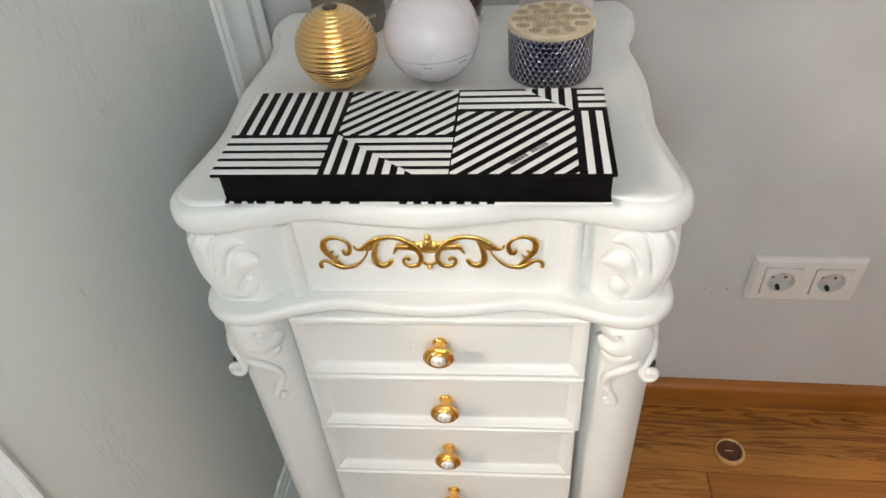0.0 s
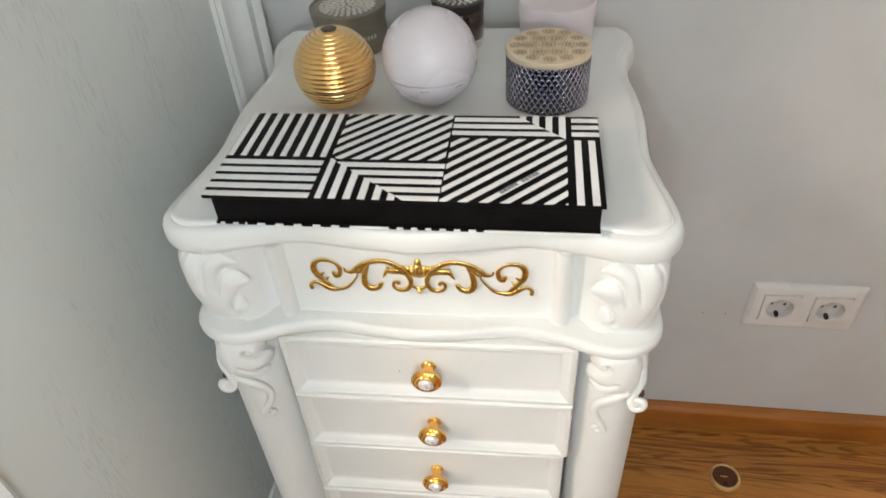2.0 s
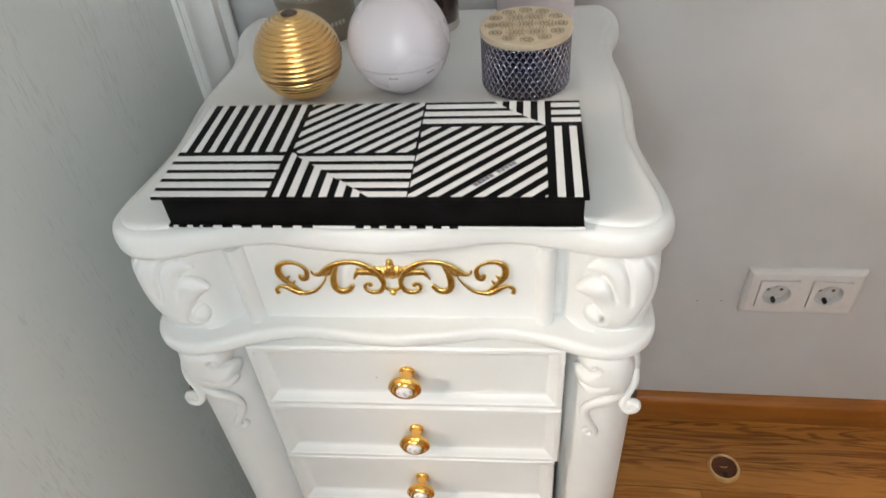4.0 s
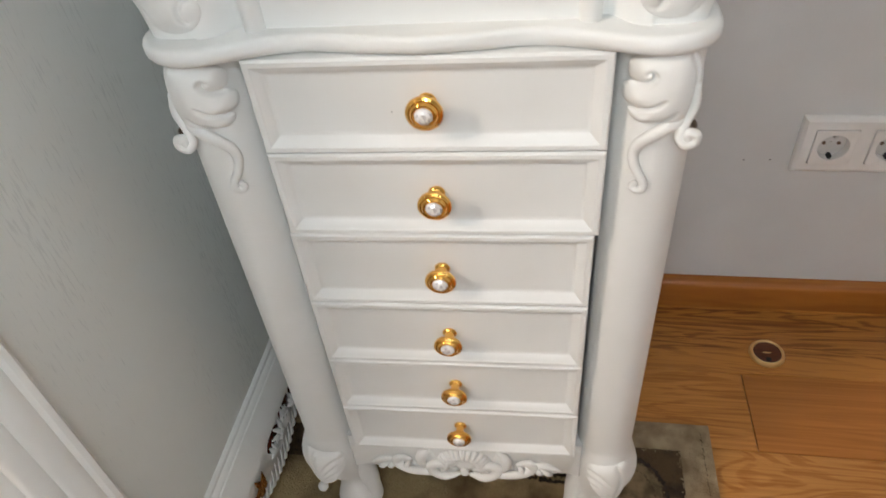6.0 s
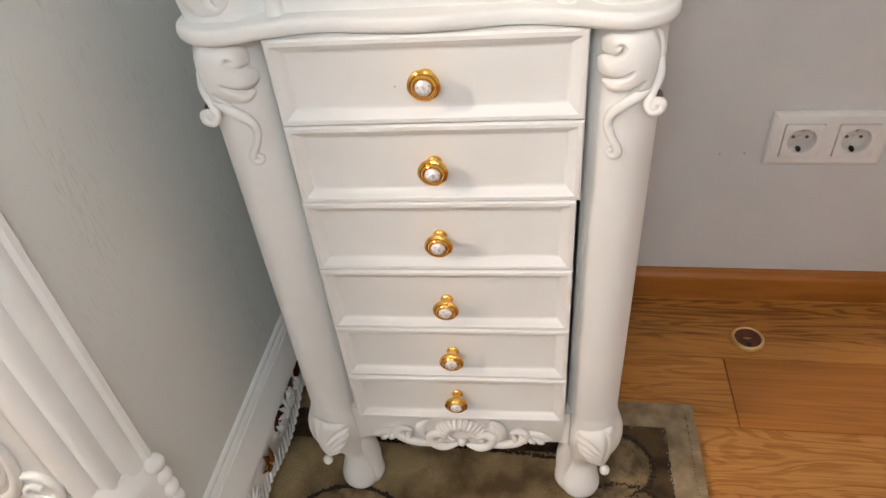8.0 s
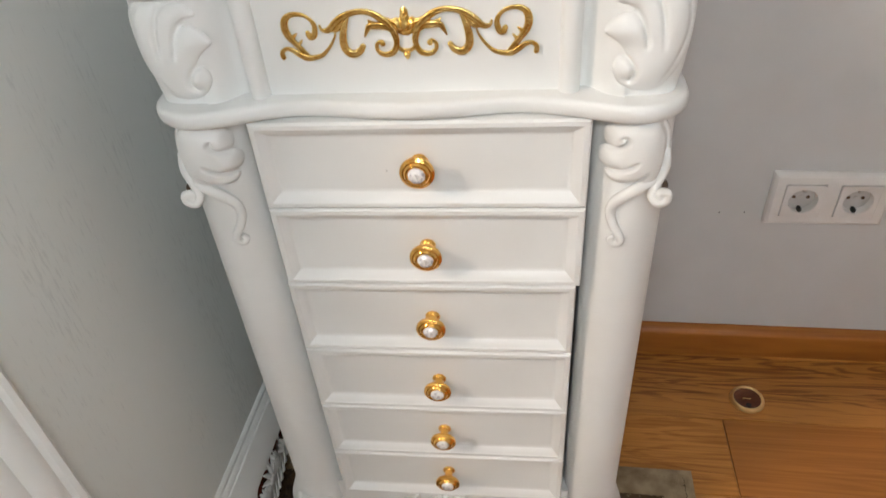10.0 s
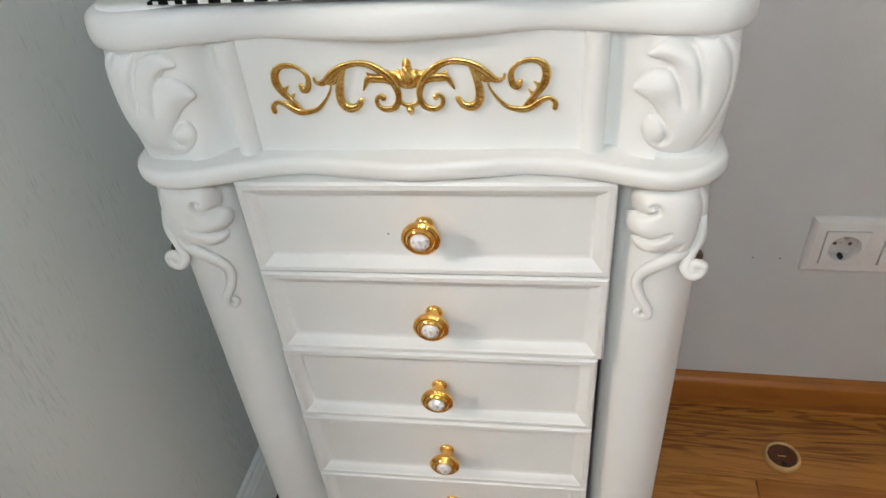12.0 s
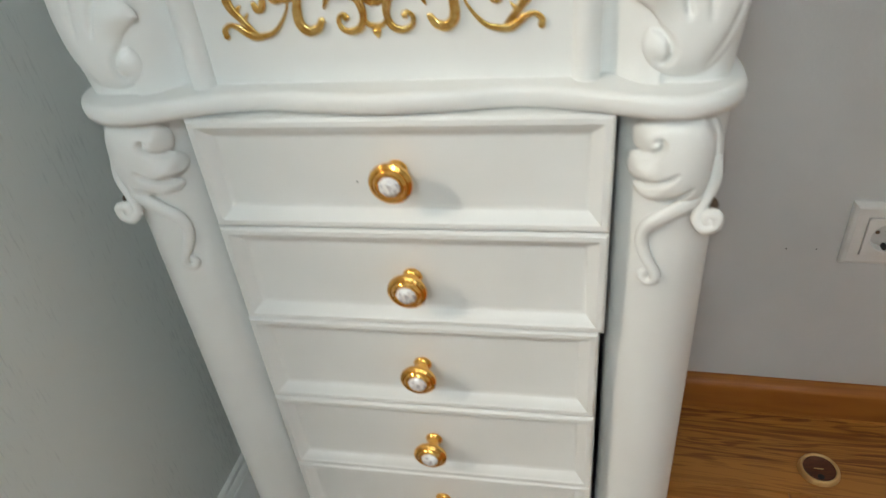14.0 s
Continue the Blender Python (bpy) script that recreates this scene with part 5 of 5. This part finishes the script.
for i in range(2):
    cx, cz = SX + SW / 2 + (i - 0.5) * 0.0730, SZ + SH / 2
    bm = bmesh.new()
    h = 0.0265
    out = [(cx + h * max(-1, min(1, 1.42 * math.cos(w))), cz + h * max(-1, min(1, 1.42 * math.sin(w)))) for w in (2 * math.pi * (k + 0.5) / 40 for k in range(40))]
    circ = [(math.cos(w), math.sin(w)) for w in (2 * math.pi * (k + 0.5) / 40 for k in range(40))]
    lo = [[(a, -0.0095, b) for a, b in out], [(a, -0.0125, b) for a, b in out], [(cx + (a - cx) * 0.97, -0.0130, cz + (b - cz) * 0.97) for a, b in out]]
    lo += [[(cx + r * a, y, cz + r * b) for a, b in circ] for r, y in ((0.0205, -0.0130), (0.0197, -0.0125), (0.0186, -0.0014))]
    rings(bm, lo, cap0=False, cap1=False)
    plate = part("cover_plate", bm, PLASTIC, socket, angle=30)
    bm = bmesh.new()
    lathe(bm, [(0.0192, -0.001), (0.0192, 0.0), (0.0, 0.0)], 40, Matrix.Translation((cx, -0.0015, cz)) @ pose(0, 0, 0, 90))
    part("well", bm, WELL_SHADE, plate)
    for dx in (-0.0095, 0.0095):
        bm = bmesh.new()
        lathe(bm, [(0.0026, 0.0), (0.0026, 0.0006), (0.0, 0.0006)], 14, Matrix.Translation((cx + dx, -0.0015, cz + 0.001)) @ pose(0, 0, 0, 90))
        part("pin_hole", bm, CAP, plate)
    bm = bmesh.new()
    lathe(bm, [(0.003, 0.0), (0.003, 0.001), (0.0, 0.001)], 14, Matrix.Translation((cx, -0.0015, cz + 0.001)) @ pose(0, 0, 0, 90))
    part("screw", bm, WELL_SHADE, plate)
    for dz in (-0.0165, 0.0165):
        bm = bmesh.new()
        box(bm, -0.0022, 0.0022, -0.0110, -0.0016, -0.0028, 0.0028, 0.0006, Matrix.Translation((cx, 0, cz + dz)) @ Matrix.Rotation(radians(18), 4, "Y"))
        part("earth_clip", bm, DARK_HOLE if dz < 0 else STEEL, plate)

# small marks on the wall
for wx, wz in ((0.355, 0.286), (0.390, 0.287)):
    bm = bmesh.new()
    ball(bm, (0, 0, 0), 0.0011, (1, 0.4, 1), 8, 5)
    ob = new("nail_mark", mesh_of("nail_mark", bm, DARK_HOLE))
    ob.matrix_world = ROOM @ pose(wx, WALL_Y, wz)
    tagged(ob, "tiny dark nail hole in the grey wall", "nail hole", "nail holes in the wall")

# ---- pendant lamp ----
cl = thing("pendant_lamp", ROOM @ pose(LAMP[0], LAMP[1], 0), "round opal glass pendant lamp on a thin cord", "pendant lamp")
bm = bmesh.new()
lathe(bm, [(0.0, HIGH - 0.03), (0.04, HIGH - 0.03), (0.055, HIGH - 0.012), (0.055, HIGH)], 32)
part("ceiling_rose", bm, PLASTIC, cl)
bm = bmesh.new()
rod(bm, [(0, 0, LAMP[2] + 0.13), (0, 0, LAMP[2] + 0.3), (0, 0, HIGH - 0.03)], [0.003] * 3, n=2, segs=8)
part("cord", bm, BLACK_LID, cl)
bm = bmesh.new()
lathe(bm, [(0.13 * math.cos(a), LAMP[2] + 0.13 * math.sin(a)) for a in (radians(-90 + 6 * k) for k in range(31))], 40)
part("opal_shade", bm, OPAL, cl)

# ---- floor with boards, and the brass-rimmed plug ----
bm = bmesh.new()
box(bm, X0 - 0.12, X1 + 0.12, Y0 - 0.12, WALL_Y + 0.12, -0.1, -0.014)
floor = setting("floor", bm, PLUG, "varnished oak plank floor", "floor")
PW = 0.1335
rng = random.Random(5)


def board_mesh(length, material):
    bm = bmesh.new()
    b, h = 0.0011, 0.0
    loops = [[(0.0005, 0.0005, -0.013), (length - 0.0005, 0.0005, -0.013), (length - 0.0005, PW - 0.0005, -0.013), (0.0005, PW - 0.0005, -0.013)],
             [(0.0005, 0.0005, -b), (length - 0.0005, 0.0005, -b), (length - 0.0005, PW - 0.0005, -b), (0.0005, PW - 0.0005, -b)],
             [(b, b, h), (length - b, b, h), (length - b, PW - b, h), (b, PW - b, h)]]
    rings(bm, loops)
    return mesh_of("board", bm, material, 20)


BOARDS = {}
row_top = 0.277
for r in range(-1, 16):
    y = row_top - PW * r
    if y - PW > WALL_Y or y < Y0:
        continue
    if r == 1:
        cuts = [-1.8, -0.55, 0.383, 1.45, 1.8]
    elif r == 2:
        cuts = [-1.8, -0.72, 0.88, 1.8]
    elif r == 0:
        cuts = [-1.8, -0.9, 0.95, 1.8]
    else:
        cuts, x = [-1.8], -1.8 + 0.3 + rng.random() * 0.7
        while x < 1.6:
            cuts.append(round(x, 2))
            x += rng.choice((0.9, 1.1, 1.3))
        cuts.append(1.8)
    for a, b in zip(cuts, cuts[1:]):
        wood = OAK_FIGURED if r in (0, 5, 9) else OAK_FLAME if r in (2, 7) else OAK
        if (r == 1 and a > 0.3) or (r > 2 and rng.random() < 0.2):
            wood = OAK_RED
        key = (round(b - a, 3), wood.name)
        if key not in BOARDS:
            BOARDS[key] = board_mesh(key[0], wood)
        ob = new("board", BOARDS[key])
        ob.parent = floor
        ob.location = (a, y, 0)

plug = thing("floor_plug", ROOM @ pose(0.4275, 0.3175, 0), "brass-rimmed dark wooden plug let into the floor", "floor plug")
bm = bmesh.new()
lathe(bm, [(0.0200, 0.0003), (0.0208, 0.0062), (0.0220, 0.0074), (0.0236, 0.0072), (0.0250, 0.0054), (0.0262, 0.0024), (0.0264, 0.0003)], 44)
part("rim", bm, BRASS, plug, "raised pale brass rim")
bm = bmesh.new()
lathe(bm, [(0.0204, 0.0002), (0.0204, 0.0052), (0.0180, 0.0036), (0.0120, 0.0022), (0.0, 0.0018)], 44)
insert = part("insert", bm, PLUG, plug, "dark stained hollowed wooden insert")
bm = bmesh.new()
box(bm, -0.0060, 0.0060, 0.0010, 0.0022, 0.0018, 0.0032, 0.0003)
part("slot_bar", bm, BRASS, insert, "thin brass bar")
bm = bmesh.new()
lathe(bm, [(0.0042, 0.0012), (0.0042, 0.0036), (0.0, 0.0036)], 16, pose(0.0, -0.012, 0))
part("hole", bm, DARK_HOLE, plug)
